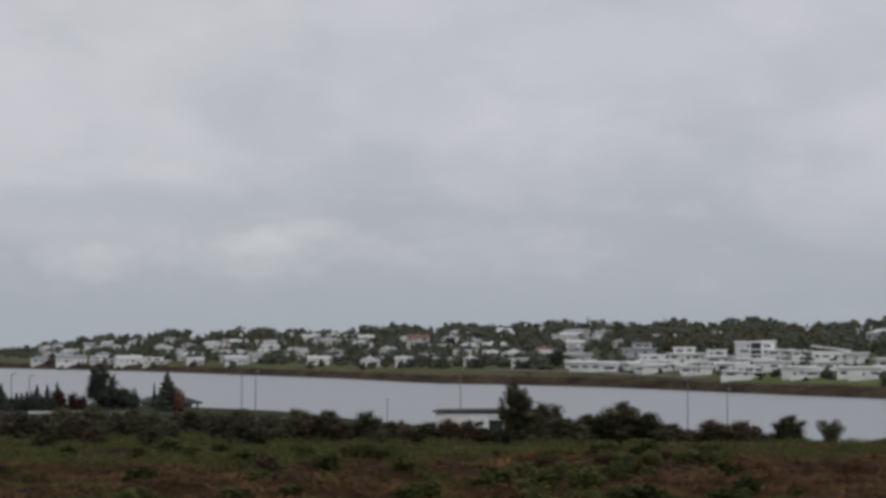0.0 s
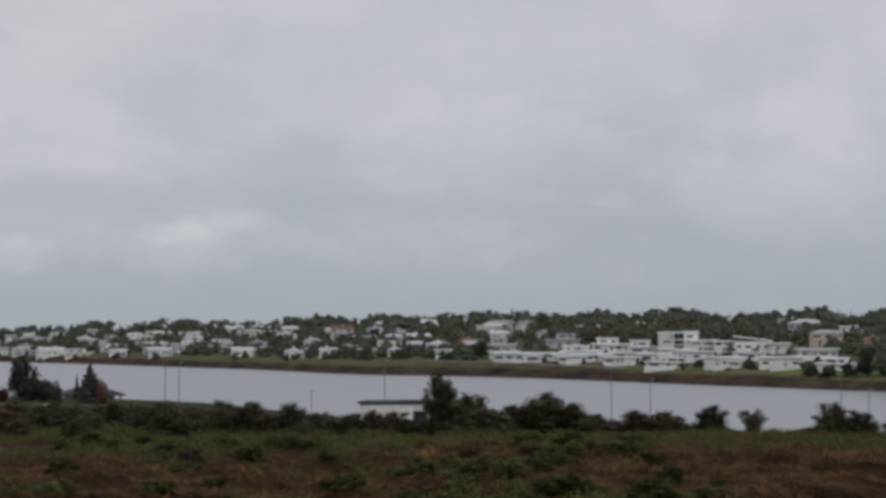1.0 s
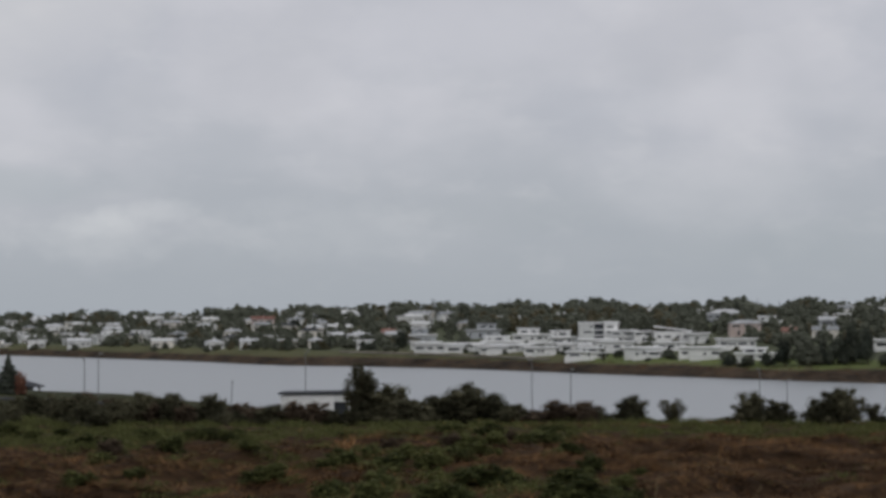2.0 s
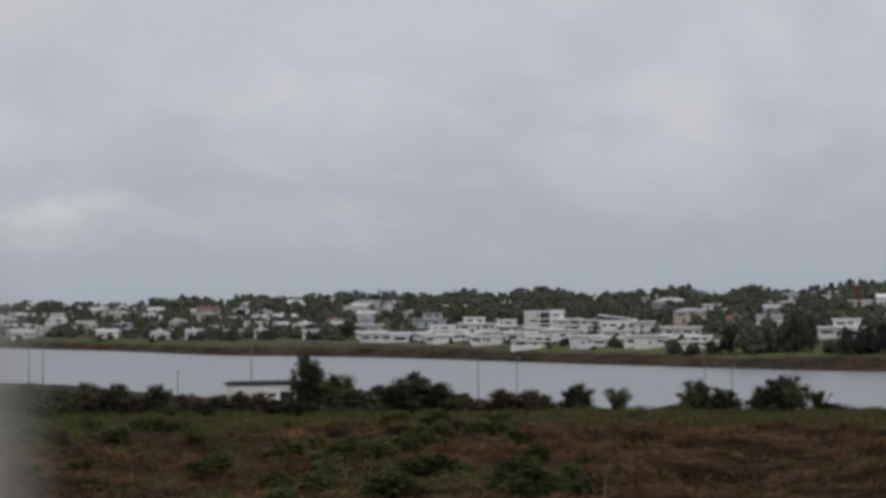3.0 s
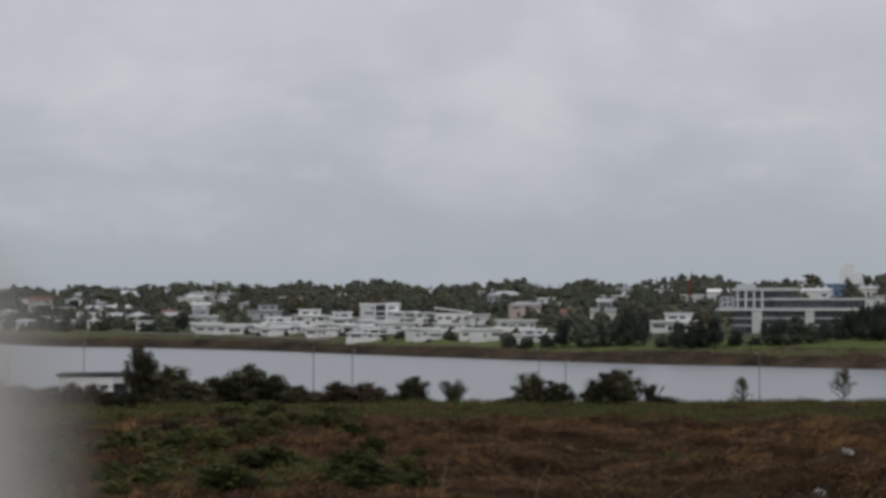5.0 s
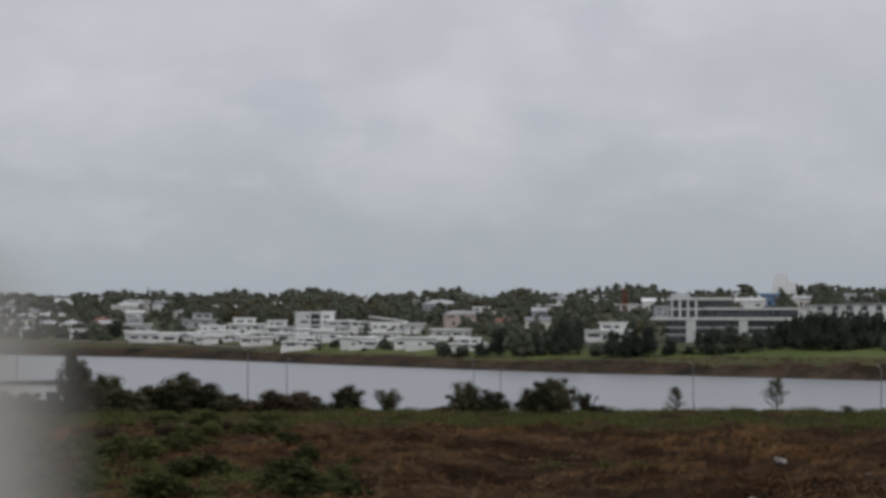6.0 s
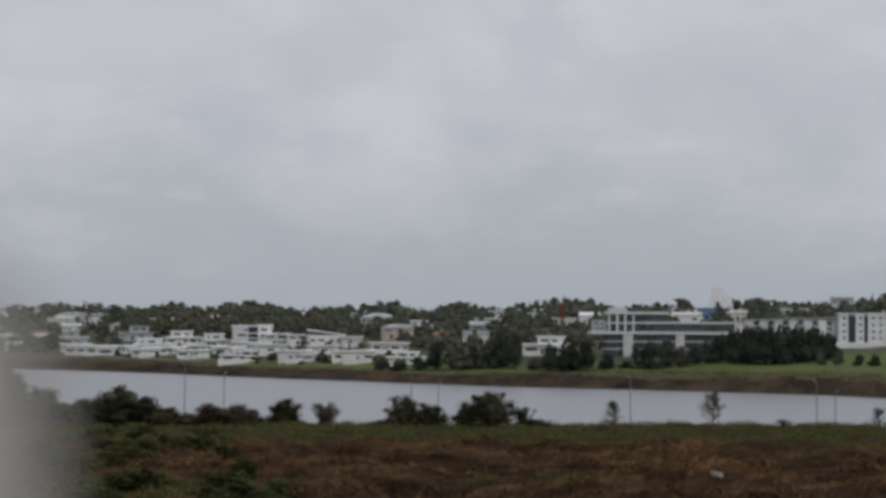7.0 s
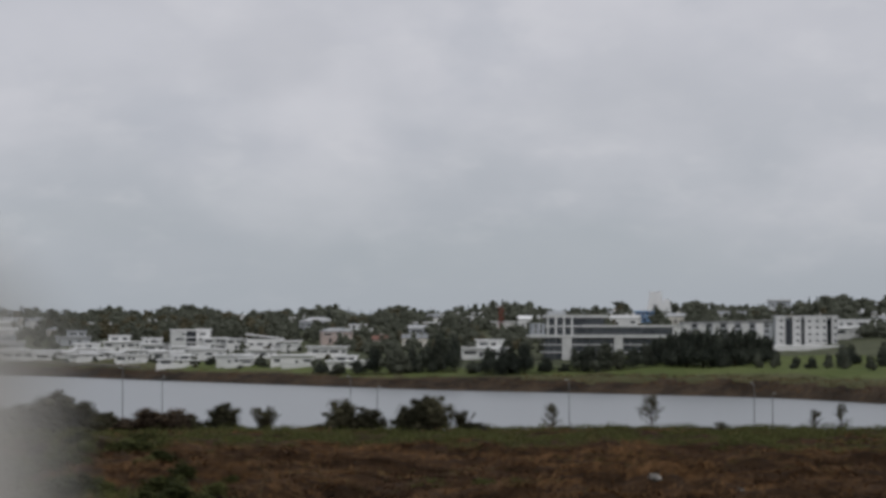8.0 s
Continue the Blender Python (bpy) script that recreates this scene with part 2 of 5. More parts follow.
def ground(az, r):
    """Height of the ground, at az degrees to the right and r metres from the viewpoint."""
    az, r = np.asarray(az, float), np.asarray(r, float)
    low = np.interp(az, [-12, -9, -4.5, -1, 1, 4, 30], [12.0, 12.0, 11.0, 9.2, 8.6, 7.3, 6.6])
    brow = np.interp(az, [-14, -2, 6, 14, 28], [15.4, 15.42, 15.5, 15.5, 15.64])
    z = np.interp(r, [0, 4, 40], [18.4, 18.3, 16.0])
    def blend(z, target, a, b):
        k = np.clip((r - a) / (b - a), 0, 1)
        return z + (target - z) * k * k * (3 - 2 * k)
    z = np.where(r > 40, 16.0 + (brow - 16.0) * np.clip((r - 40) / 45, 0, 1), z)
    z = blend(z, low, 84, 205)
    z = blend(z, 3.4, 262, 318)
    z = blend(z, -3.0, 318, 350)
    s = r - shore(az)
    top = crest(az)
    low_bank = np.minimum(np.interp(az, [16, 22], [5.5, 7.5]), top)
    rock = np.minimum(np.interp(az, [15, 21], [3.4, 4.8]), low_bank)
    far = np.where(s < 0, s * 0.075, rock * np.clip(s / 14, 0, 1))
    far = np.where(s > 14, rock + (low_bank - rock) * np.clip((s - 14) / 31, 0, 1), far)
    k = np.clip((s - 45) / 320, 0, 1)
    far = np.where(s > 45, low_bank + (top - low_bank) * (0.55 * k + 0.45 * k * k * (3 - 2 * k)), far)
    far = np.where(s > 365, top - (top + 4) * np.clip((s - 480) / 900, 0, 1), far)
    return np.where(s > -40, np.maximum(far, np.where(r < 345, z, -3)), z)


def lie(x, y):
    """The swells and frost hummocks of the meadow, flatter towards its far edge."""
    wob = lambda s, p: np.sin(x * s + 1.3 * np.sin(y * s * 0.7 + p)) * np.sin(y * s * 1.1 + 1.7 * np.sin(x * s * 0.6 - p))
    far = np.interp(np.hypot(x, y), [30, 45, 76, 90, 130], [0, 1, 1, 0.35, 0])
    return far * (0.18 * wob(0.30, 0.4) + 0.20 * wob(0.8, 1.9) + 0.15 * wob(1.9, 0.2) + 0.04 * wob(4.1, 1.1))


def polar(az, r):
    return r * math.sin(radians(az)), r * math.cos(radians(az))


def on_ground(az, r, turn=0.0, sink=0.0):
    """A pose on the ground, its y axis pointing away from the viewpoint."""
    x, y = polar(az, r)
    return pose(x, y, float(ground(az, r) + lie(x, y)) - sink, 0, 0, -az + turn)


# ---- mesh helpers ----
def mesh_from(name, verts, faces, mats, slots=None):
    me = bpy.data.meshes.new(name)
    me.from_pydata([tuple(v) for v in verts], [], faces)
    for m in mats:
        me.materials.append(m)
    if slots is not None:
        me.polygons.foreach_set("material_index", np.asarray(slots, np.int32))
    me.update()
    return me


def bm_mesh(name, bm, mat):
    bmesh.ops.recalc_face_normals(bm, faces=bm.faces)
    me = bpy.data.meshes.new(name)
    bm.to_mesh(me)
    bm.free()
    me.materials.append(mat)
    return me


def part(name, data, parent, label="", at=None):
    ob = new(name, data)
    ob.parent = parent
    if at is not None:
        ob.matrix_basis = at
    return tagged(ob, label)


def add_box(bm, x0, x1, y0, y1, z0, z1):
    m = Matrix.Translation(((x0 + x1) / 2, (y0 + y1) / 2, (z0 + z1) / 2)) @ Matrix.Diagonal((x1 - x0, y1 - y0, z1 - z0, 1))
    return bmesh.ops.create_cube(bm, size=1, matrix=m)["verts"]


BOXES = {}


def box_mesh(name, mat, *size):
    """A box mesh, shared by alike pieces."""
    key = (mat.name, *[round(v, 2) for v in size])
    if key not in BOXES:
        bm = bmesh.new()
        add_box(bm, *size)
        BOXES[key] = bm_mesh(name, bm, mat)
    return BOXES[key]


def add_tube(bm, a, b, ra, rb, sides=6):
    a, b = Vector(a), Vector(b)
    turn = (b - a).to_track_quat("Z", "Y").to_matrix().to_4x4()
    bmesh.ops.create_cone(bm, cap_ends=True, segments=sides, radius1=ra, radius2=max(rb, 0.001), depth=(b - a).length,
                          matrix=Matrix.Translation((a + b) / 2) @ turn)


# ---- ground, water, road ----
def build_ground():
    azs = np.concatenate([np.arange(-180, -18, 6.0), np.arange(-18, 34, 0.25), np.arange(34, 180, 6.0)])
    near_r = np.concatenate([[0.0, 2, 5, 10, 16, 22, 28, 34], np.arange(38, 72, 0.45), np.arange(72, 100, 0.8), np.arange(100, 361, 5.0)])
    steps = np.concatenate([np.arange(-42, -4, 6.0), np.arange(-4, 60, 2.0), np.arange(60, 420, 6.0), np.arange(420, 1400, 45.0)])
    A = np.repeat(azs[:, None], len(near_r) + 6 + len(steps) + 8, 1)
    R = np.empty_like(A)
    for i, az in enumerate(azs):
        sh = float(shore(az))
        R[i] = np.concatenate([near_r, np.linspace(near_r[-1], max(sh - 42, 362), 8)[1:-1], np.maximum(sh + steps, 363 + 0.01 * steps), np.linspace(sh + 1400, 4900, 9)[1:]])
    Z = ground(A, R)
    X, Y = R * np.sin(np.radians(A)), R * np.cos(np.radians(A))
    wob = lambda s, p: np.sin(X * s + 1.3 * np.sin(Y * s * 0.7 + p)) * np.sin(Y * s * 1.1 + 1.7 * np.sin(X * s * 0.6 - p))
    Z = Z + lie(X, Y)
    S = R - shore(A)
    Z = Z + np.clip(S / 10, 0, 1) * np.clip((crest(A) - 4) / 6, 0, 1) * (0.35 * wob(0.11, 0.8) + 0.25 * wob(0.31, 2.2)) * (R < 3000)
    Z[:, 0] = 18.4
    na, nr = A.shape
    idx = np.arange(na * nr).reshape(na, nr)
    i2 = np.roll(idx, -1, 0)
    faces = np.stack([idx[:, :-1], idx[:, 1:], i2[:, 1:], i2[:, :-1]], -1).reshape(-1, 4)
    jag = 3.0 * wob(0.05, 0.1) + 2.0 * wob(0.21, 0.9)
    slot = np.full(A.shape, 0)
    slot[R > 96] = 1
    slot[(R > 318) & (S < 0)] = 2
    rocky = np.interp(A, [-6, 0, 15, 21], [15, 17, 14, 10])
    slot[(S >= -40) & (S < rocky + jag)] = 2
    slot[S >= rocky + jag] = 3
    slot[(S > 24 + jag * 2) & (A > 14)] = 5
    slot[(S > 22 + jag * 2) & (A > 7.5) & (A < 14)] = 5
    slot[S > 62 + jag * 3] = 4
    slot[(S > 62 + jag * 3) & (S < 120) & (A > 20)] = 5
    ob = new("ground", mesh_from("ground", np.stack([X, Y, Z], -1).reshape(-1, 3), faces.tolist(),
                                 [M["meadow"], M["slope"], M["rock"], M["bank"], M["town"], M["lawn"]], slot[:, :-1].reshape(-1)))
    ob.data.polygons.foreach_set("use_smooth", np.ones(len(ob.data.polygons), bool))
    tagged(ob, "rough brown meadow falling to a shore, with a built-up hill beyond", "ground", kind="structure")


build_ground()


def build_water():
    n = 96
    verts, faces = [], []
    for r in (330, 700, 1600, 4900):
        verts += [(r * math.sin(2 * math.pi * i / n), r * math.cos(2 * math.pi * i / n), 0.0) for i in range(n)]
    for k in range(3):
        faces += [(k * n + i, k * n + (i + 1) % n, (k + 1) * n + (i + 1) % n, (k + 1) * n + i) for i in range(n)]
    tagged(new("water", mesh_from("water", verts, faces, [M["water"]])), "calm pale grey bay under an overcast sky", "water", kind="structure")


build_water()


def build_road():
    verts, faces = [], []
    azs = np.arange(-14, 29, 0.5)
    for az in azs:
        for r in (226, 232):
            x, y = polar(az, r)
            verts.append((x, y, float(ground(az, r)) + 0.06))
    faces = [(2 * i, 2 * i + 1, 2 * i + 3, 2 * i + 2) for i in range(len(azs) - 1)]
    me = mesh_from("road", verts, faces, [M["asphalt"]])
    ob = tagged(new("road", me), "narrow wet asphalt shore road", "road", kind="structure")
    ob.modifiers.new("thick", "SOLIDIFY").thickness = 0.08


build_road()


def build_footpath():
    azs = np.arange(1.4, 7.4, 0.25)
    verts = []
    for az in azs:
        s = 38 - 3.4 * (az - 1.4)
        for k in (-1.3, 1.3):
            r = float(shore(az)) + s + k
            x, y = polar(az, r)
            verts.append((x, y, float(ground(az, r)) + 0.55))
    faces = [(2 * i, 2 * i + 1, 2 * i + 3, 2 * i + 2) for i in range(len(azs) - 1)]
    ob = tagged(new("footpath", mesh_from("footpath", verts, faces, [M["gravel"]])), "pale gravel footpath along the far bank", "footpath", kind="structure")
    ob.modifiers.new("thick", "SOLIDIFY").thickness = 0.7


build_footpath()


# ---- foliage ----
def leaf_quads(centres, size, rng, droop=0.0, aspect=1.0):
    """One leaf-like quad at each centre, turned at random."""
    n = len(centres)
    a = rng.normal(size=(n, 3))
    a /= np.linalg.norm(a, axis=1)[:, None]
    b = np.cross(a, rng.normal(size=(n, 3)))
    b /= np.linalg.norm(b, axis=1)[:, None]
    s = size * rng.uniform(0.6, 1.3, (n, 1))
    a, b = a * s, b * s * aspect
    v = np.stack([centres - a, centres - b * 0.55, centres + a, centres + b * 0.55], 1).reshape(-1, 3)
    return v, np.arange(4 * n).reshape(n, 4)


def crown_mesh(name, blobs, leaves, size, mat, seed, core=0.72):
    """Leaves round a set of blobs (x, y, z, rx, rz), with gaps, over ragged inner masses."""
    rng = np.random.default_rng(seed)
    weight = np.array([b[3] * b[3] + b[3] * b[4] for b in blobs])
    pick = rng.choice(len(blobs), leaves, p=weight / weight.sum())
    bl = np.array(blobs)[pick]
    d = rng.normal(size=(leaves, 3))
    d /= np.linalg.norm(d, axis=1)[:, None]
    rad = rng.uniform(0.62, 1.12, (leaves, 1)) ** 0.8
    c = bl[:, :3] + d * rad * np.stack([bl[:, 3], bl[:, 3], bl[:, 4]], -1)
    v, f = leaf_quads(c, size, rng)
    verts, faces = [v], f.tolist()
    base = len(v)
    if core:
        for x, y, z, rx, rz in blobs:
            bm = bmesh.new()
            bmesh.ops.create_icosphere(bm, subdivisions=1, radius=1)
            bm.verts.ensure_lookup_table()
            w = np.array([vv.co[:] for vv in bm.verts])
            w *= rng.uniform(0.8, 1.15, (len(w), 1)) * core * 1.08
            verts.append(w * (rx, rx, rz) + (x, y, z))
            faces += [[vv.index + base for vv in ff.verts] for ff in bm.faces]
            base += len(w)
            bm.free()
    return mesh_from(name, np.concatenate(verts), faces, [mat])


def trunk_mesh(name, height, radius, limbs, seed):
    rng = random.Random(seed)
    bm = bmesh.new()
    add_tube(bm, (0, 0, -0.4), (0, 0, height * 0.55), radius, radius * 0.6, 7)
    add_tube(bm, (0, 0, height * 0.55), (rng.uniform(-.1, .1), rng.uniform(-.1, .1), height * 0.95), radius * 0.6, radius * 0.12, 6)
    for i in range(limbs):
        a, z = rng.uniform(0, 6.28), height * rng.uniform(0.25, 0.7)
        q = height * rng.uniform(0.18, 0.32)
        add_tube(bm, (0, 0, z), (q * math.cos(a), q * math.sin(a), z + q * 0.8), radius * 0.4, radius * 0.1, 5)
    return bm_mesh(name, bm, M["bark"])


def broad_blobs(rng, h, w, n=9):
    """A crown of uneven heaps, h high and w wide, from a fifth of its height up."""
    out = [(0, 0, h * 0.55, w * 0.30, h * 0.30), (0, 0, h * 0.28, w * 0.30, h * 0.22)]
    for _ in range(n):
        z = rng.uniform(0.14, 0.88) * h
        a, q = rng.uniform(0, 6.28), rng.uniform(0.10, 0.36) * w * (1.2 - 0.75 * z / h)
        s = rng.uniform(0.11, 0.21) * w * (1.25 - 0.6 * z / h)
        out.append((q * math.cos(a), q * math.sin(a), z, s, s * rng.uniform(0.8, 1.1)))
    return out


PROTO = {}


def plant(kind, name, category, labels, az, r, height, width, turn=0.0, group="", sink=0.0):
    """Set a plant of unit size (1 m high, 1 m wide) on the ground, stretched to its height and width."""
    m = on_ground(az, r, turn, sink)
    if kind in PROTO and PROTO[kind].get("used"):
        ob = copy_thing(PROTO[kind], m)
    else:
        ob = PROTO[kind]
        ob.matrix_basis = m
        ob["used"] = 1
    ob.name = name
    ob.scale = (width, width, height)
    return tagged(ob, labels, category, group)


CROWN = {}


def proto(kind, trunk, crown, base="trunk"):
    ob = new("tree")
    part(base, trunk, ob)
    part("crown", crown, ob)
    PROTO[kind] = ob
    CROWN[kind] = crown


def build_protos():
    for i in range(5):
        rng = random.Random(10 + i)
        for fam, mat in (("broad", "leaf"), ("yellow", "autumn")):
            if fam == "yellow" and i > 1:
                continue
            proto(f"{fam}{i}", trunk_mesh("trunk", 0.8, 0.03, 4, i), crown_mesh("crown", broad_blobs(rng, 1.0, 1.0, 15), 900, 0.050, M[mat], 20 + i))
    for i in range(2):
        proto(f"pine{i}", trunk_mesh("trunk", 0.9, 0.03, 5, i), crown_mesh("crown", [(x, y, z * (1 - 0.3 * math.hypot(x, y)), s * (1.25 - z), t) for x, y, z, s, t in broad_blobs(random.Random(70 + i), 1.0, 1.0, 20)], 2200, 0.032, M["needle"], 75 + i, 0.6))
    for i in range(4):
        rng = random.Random(40 + i)
        blobs, n = [], 8
        for k in range(n):
            z = 0.10 + 0.86 * k / (n - 1)
            s = 0.44 * (1.02 - z) + 0.02
            blobs.append((0, 0, z, s * 0.8, 0.085))
            for _ in range(4):
                a = rng.uniform(0, 6.28)
                q = s * rng.uniform(0.55, 0.95)
                blobs.append((q * math.cos(a), q * math.sin(a), z - 0.03, s * 0.3, 0.05))
        proto(f"conifer{i}", trunk_mesh("trunk", 0.95, 0.03, 2, i), crown_mesh("crown", blobs, 900, 0.045, M["needle"], 60 + i))
    # near shrubs: stems fanning from the root, with many small leaves
    for fam, mat, size, count in (("willow", "willow", 0.018, 9500), ("scrub", "willow", 0.028, 3200), ("russet", "russet", 0.024, 4200), ("orange", "orange", 0.026, 2600), ("maroon", "maroon", 0.03, 2000), ("heath", "herb", 0.030, 2600)):
        for i in range(4 if fam == "willow" else 3 if fam in ("heath", "scrub") else 2):
            rng = random.Random(80 + i + len(fam) * 7)
            bm = bmesh.new()
            blobs = []
            for _ in range(26):
                a, q = rng.uniform(0, 6.28), rng.uniform(0.03, 0.40)
                top = Vector((q * math.cos(a), q * math.sin(a), rng.uniform(0.5, 0.96) - 0.75 * q * q * 2.4))
                add_tube(bm, (q * 0.15 * math.cos(a), q * 0.15 * math.sin(a), -0.1), top, 0.014, 0.004, 5)
                s = rng.uniform(0.06, 0.15)
                blobs.append((*top, s, s * 1.15))
                blobs.append((*(top * 0.62), s * 1.5, s * 1.7))
            for _ in range(12):
                a, q = rng.uniform(0, 6.28), rng.uniform(0.15, 0.42)
                blobs.append((q * math.cos(a), q * math.sin(a), rng.uniform(0.05, 0.3), 0.12, 0.13))
            proto(f"{fam}{i}", bm_mesh("woody_base", bm, M["bark"]), crown_mesh("crown", blobs, count, size, M[mat], 90 + i, 0.55), "woody_base")
    # thin upright saplings with feathery open crowns round a leading stem
    for i in range(3):
        rng = random.Random(120 + i)
        bm = bmesh.new()
        blobs = []
        lean = rng.uniform(-0.06, 0.06)
        if i == 0:
            # several stems fanning up from the root
            for k in range(26):
                a, q = rng.uniform(0, 6.28), rng.uniform(0.03, 0.30)
                top = Vector((q * math.cos(a), q * math.sin(a), rng.uniform(0.7, 1.0) - 0.3 * q))
                add_tube(bm, (top.x * 0.1, top.y * 0.1, -0.1), top, 0.012, 0.003, 5)
                for k2 in (0.3, 0.45, 0.6, 0.75, 0.9, 1.0):
                    blobs.append((top.x * k2, top.y * k2, top.z * k2, 0.045, 0.08))
            proto("sapling0", bm_mesh("woody_base", bm, M["bark"]), crown_mesh("crown", blobs, 6500, 0.017, M["willow"], 130, 0), "woody_base")
            continue
        add_tube(bm, (0, 0, -0.1), (lean * 0.5, 0, 0.5), 0.022, 0.014, 6)
        add_tube(bm, (lean * 0.5, 0, 0.5), (lean, 0, 0.97), 0.014, 0.004, 6)
        blobs.append((lean, 0, 0.95, 0.030, 0.06))
        for k in range(30):
            a, t = rng.uniform(0, 6.28), rng.uniform(0.05, 0.88)
            q = (0.42 - 0.34 * t) * rng.uniform(0.5, 1.1)
            top = Vector((lean * t + q * math.cos(a), q * math.sin(a), min(t + q * rng.uniform(0.5, 1.0), 1.0)))
            add_tube(bm, (lean * t, 0, t), top, 0.009, 0.003, 5)
            for k2 in (0.45, 0.75, 1.0):
                blobs.append((lean * t + (top.x - lean * t) * k2, top.y * k2, t + (top.z - t) * k2, 0.060, 0.075))
        proto(f"sapling{i}", bm_mesh("woody_base", bm, M["bark"]), crown_mesh("crown", blobs, 2500, 0.015, M["willow"], 130 + i, 0), "woody_base")


build_protos()


# ---- houses across the bay ----
def window(parent, x, y, z, w, h, frame_mat="fascia"):
    """A framed pane on a wall that faces -y at y."""
    key = ("window", frame_mat, round(w, 1), round(h, 1))
    if key not in BOXES:
        bm = bmesh.new()
        for s in ((-w / 2, w / 2, -0.06, 0.04, -h / 2, -h / 2 + 0.10), (-w / 2, w / 2, -0.06, 0.04, h / 2 - 0.10, h / 2),
                  (-w / 2, -w / 2 + 0.09, -0.06, 0.04, -h / 2, h / 2), (w / 2 - 0.09, w / 2, -0.06, 0.04, -h / 2, h / 2)):
            add_box(bm, *s)
        BOXES[key] = bm_mesh("window", bm, M[frame_mat])
    f = part("window", BOXES[key], parent, at=pose(x, y, z))
    part("pane", box_mesh("pane", M["glass"], -w / 2 + 0.05, w / 2 - 0.05, -0.03, 0.02, -h / 2 + 0.05, h / 2 - 0.05), f)
    return f


def roof_mesh(kind, w, d, mat):
    bm = bmesh.new()
    if kind == "flat":
        add_box(bm, -w / 2 - 0.9, w / 2 + 0.9, -d / 2 - 0.9, d / 2 + 0.5, 0, 0.5)
    else:
        rise, o = min(1.9, d * 0.18), 0.4
        vs = add_box(bm, -w / 2 - o, w / 2 + o, -d / 2 - o, d / 2 + o, 0, 0.2)
        inset = (w / 2 - 0.2) if kind == "gable" else max(0.4, w / 2 - d / 2)
        ridge = [bm.verts.new((s * (inset if kind != "gable" else w / 2 + o), 0, 0.2 + rise)) for s in (-1, 1)]
        e = [bm.verts.new((sx * (w / 2 + o), sy * (d / 2 + o), 0.2)) for sx, sy in ((-1, -1), (1, -1), (1, 1), (-1, 1))]
        for f in ((e[0], e[1], ridge[1], ridge[0]), (e[2], e[3], ridge[0], ridge[1]), (e[1], e[2], ridge[1]), (e[3], e[0], ridge[0])):
            bm.faces.new(f)
    return bm_mesh("roof", bm, mat)


COLOUR_WORDS = dict(white="white", cream="cream", grey="grey", pink="pale rose", blue="blue")
ROOF_WORDS = dict(fascia="white-edged", panel="pale", blue="blue", roof="grey", darkroof="dark", redroof="red")


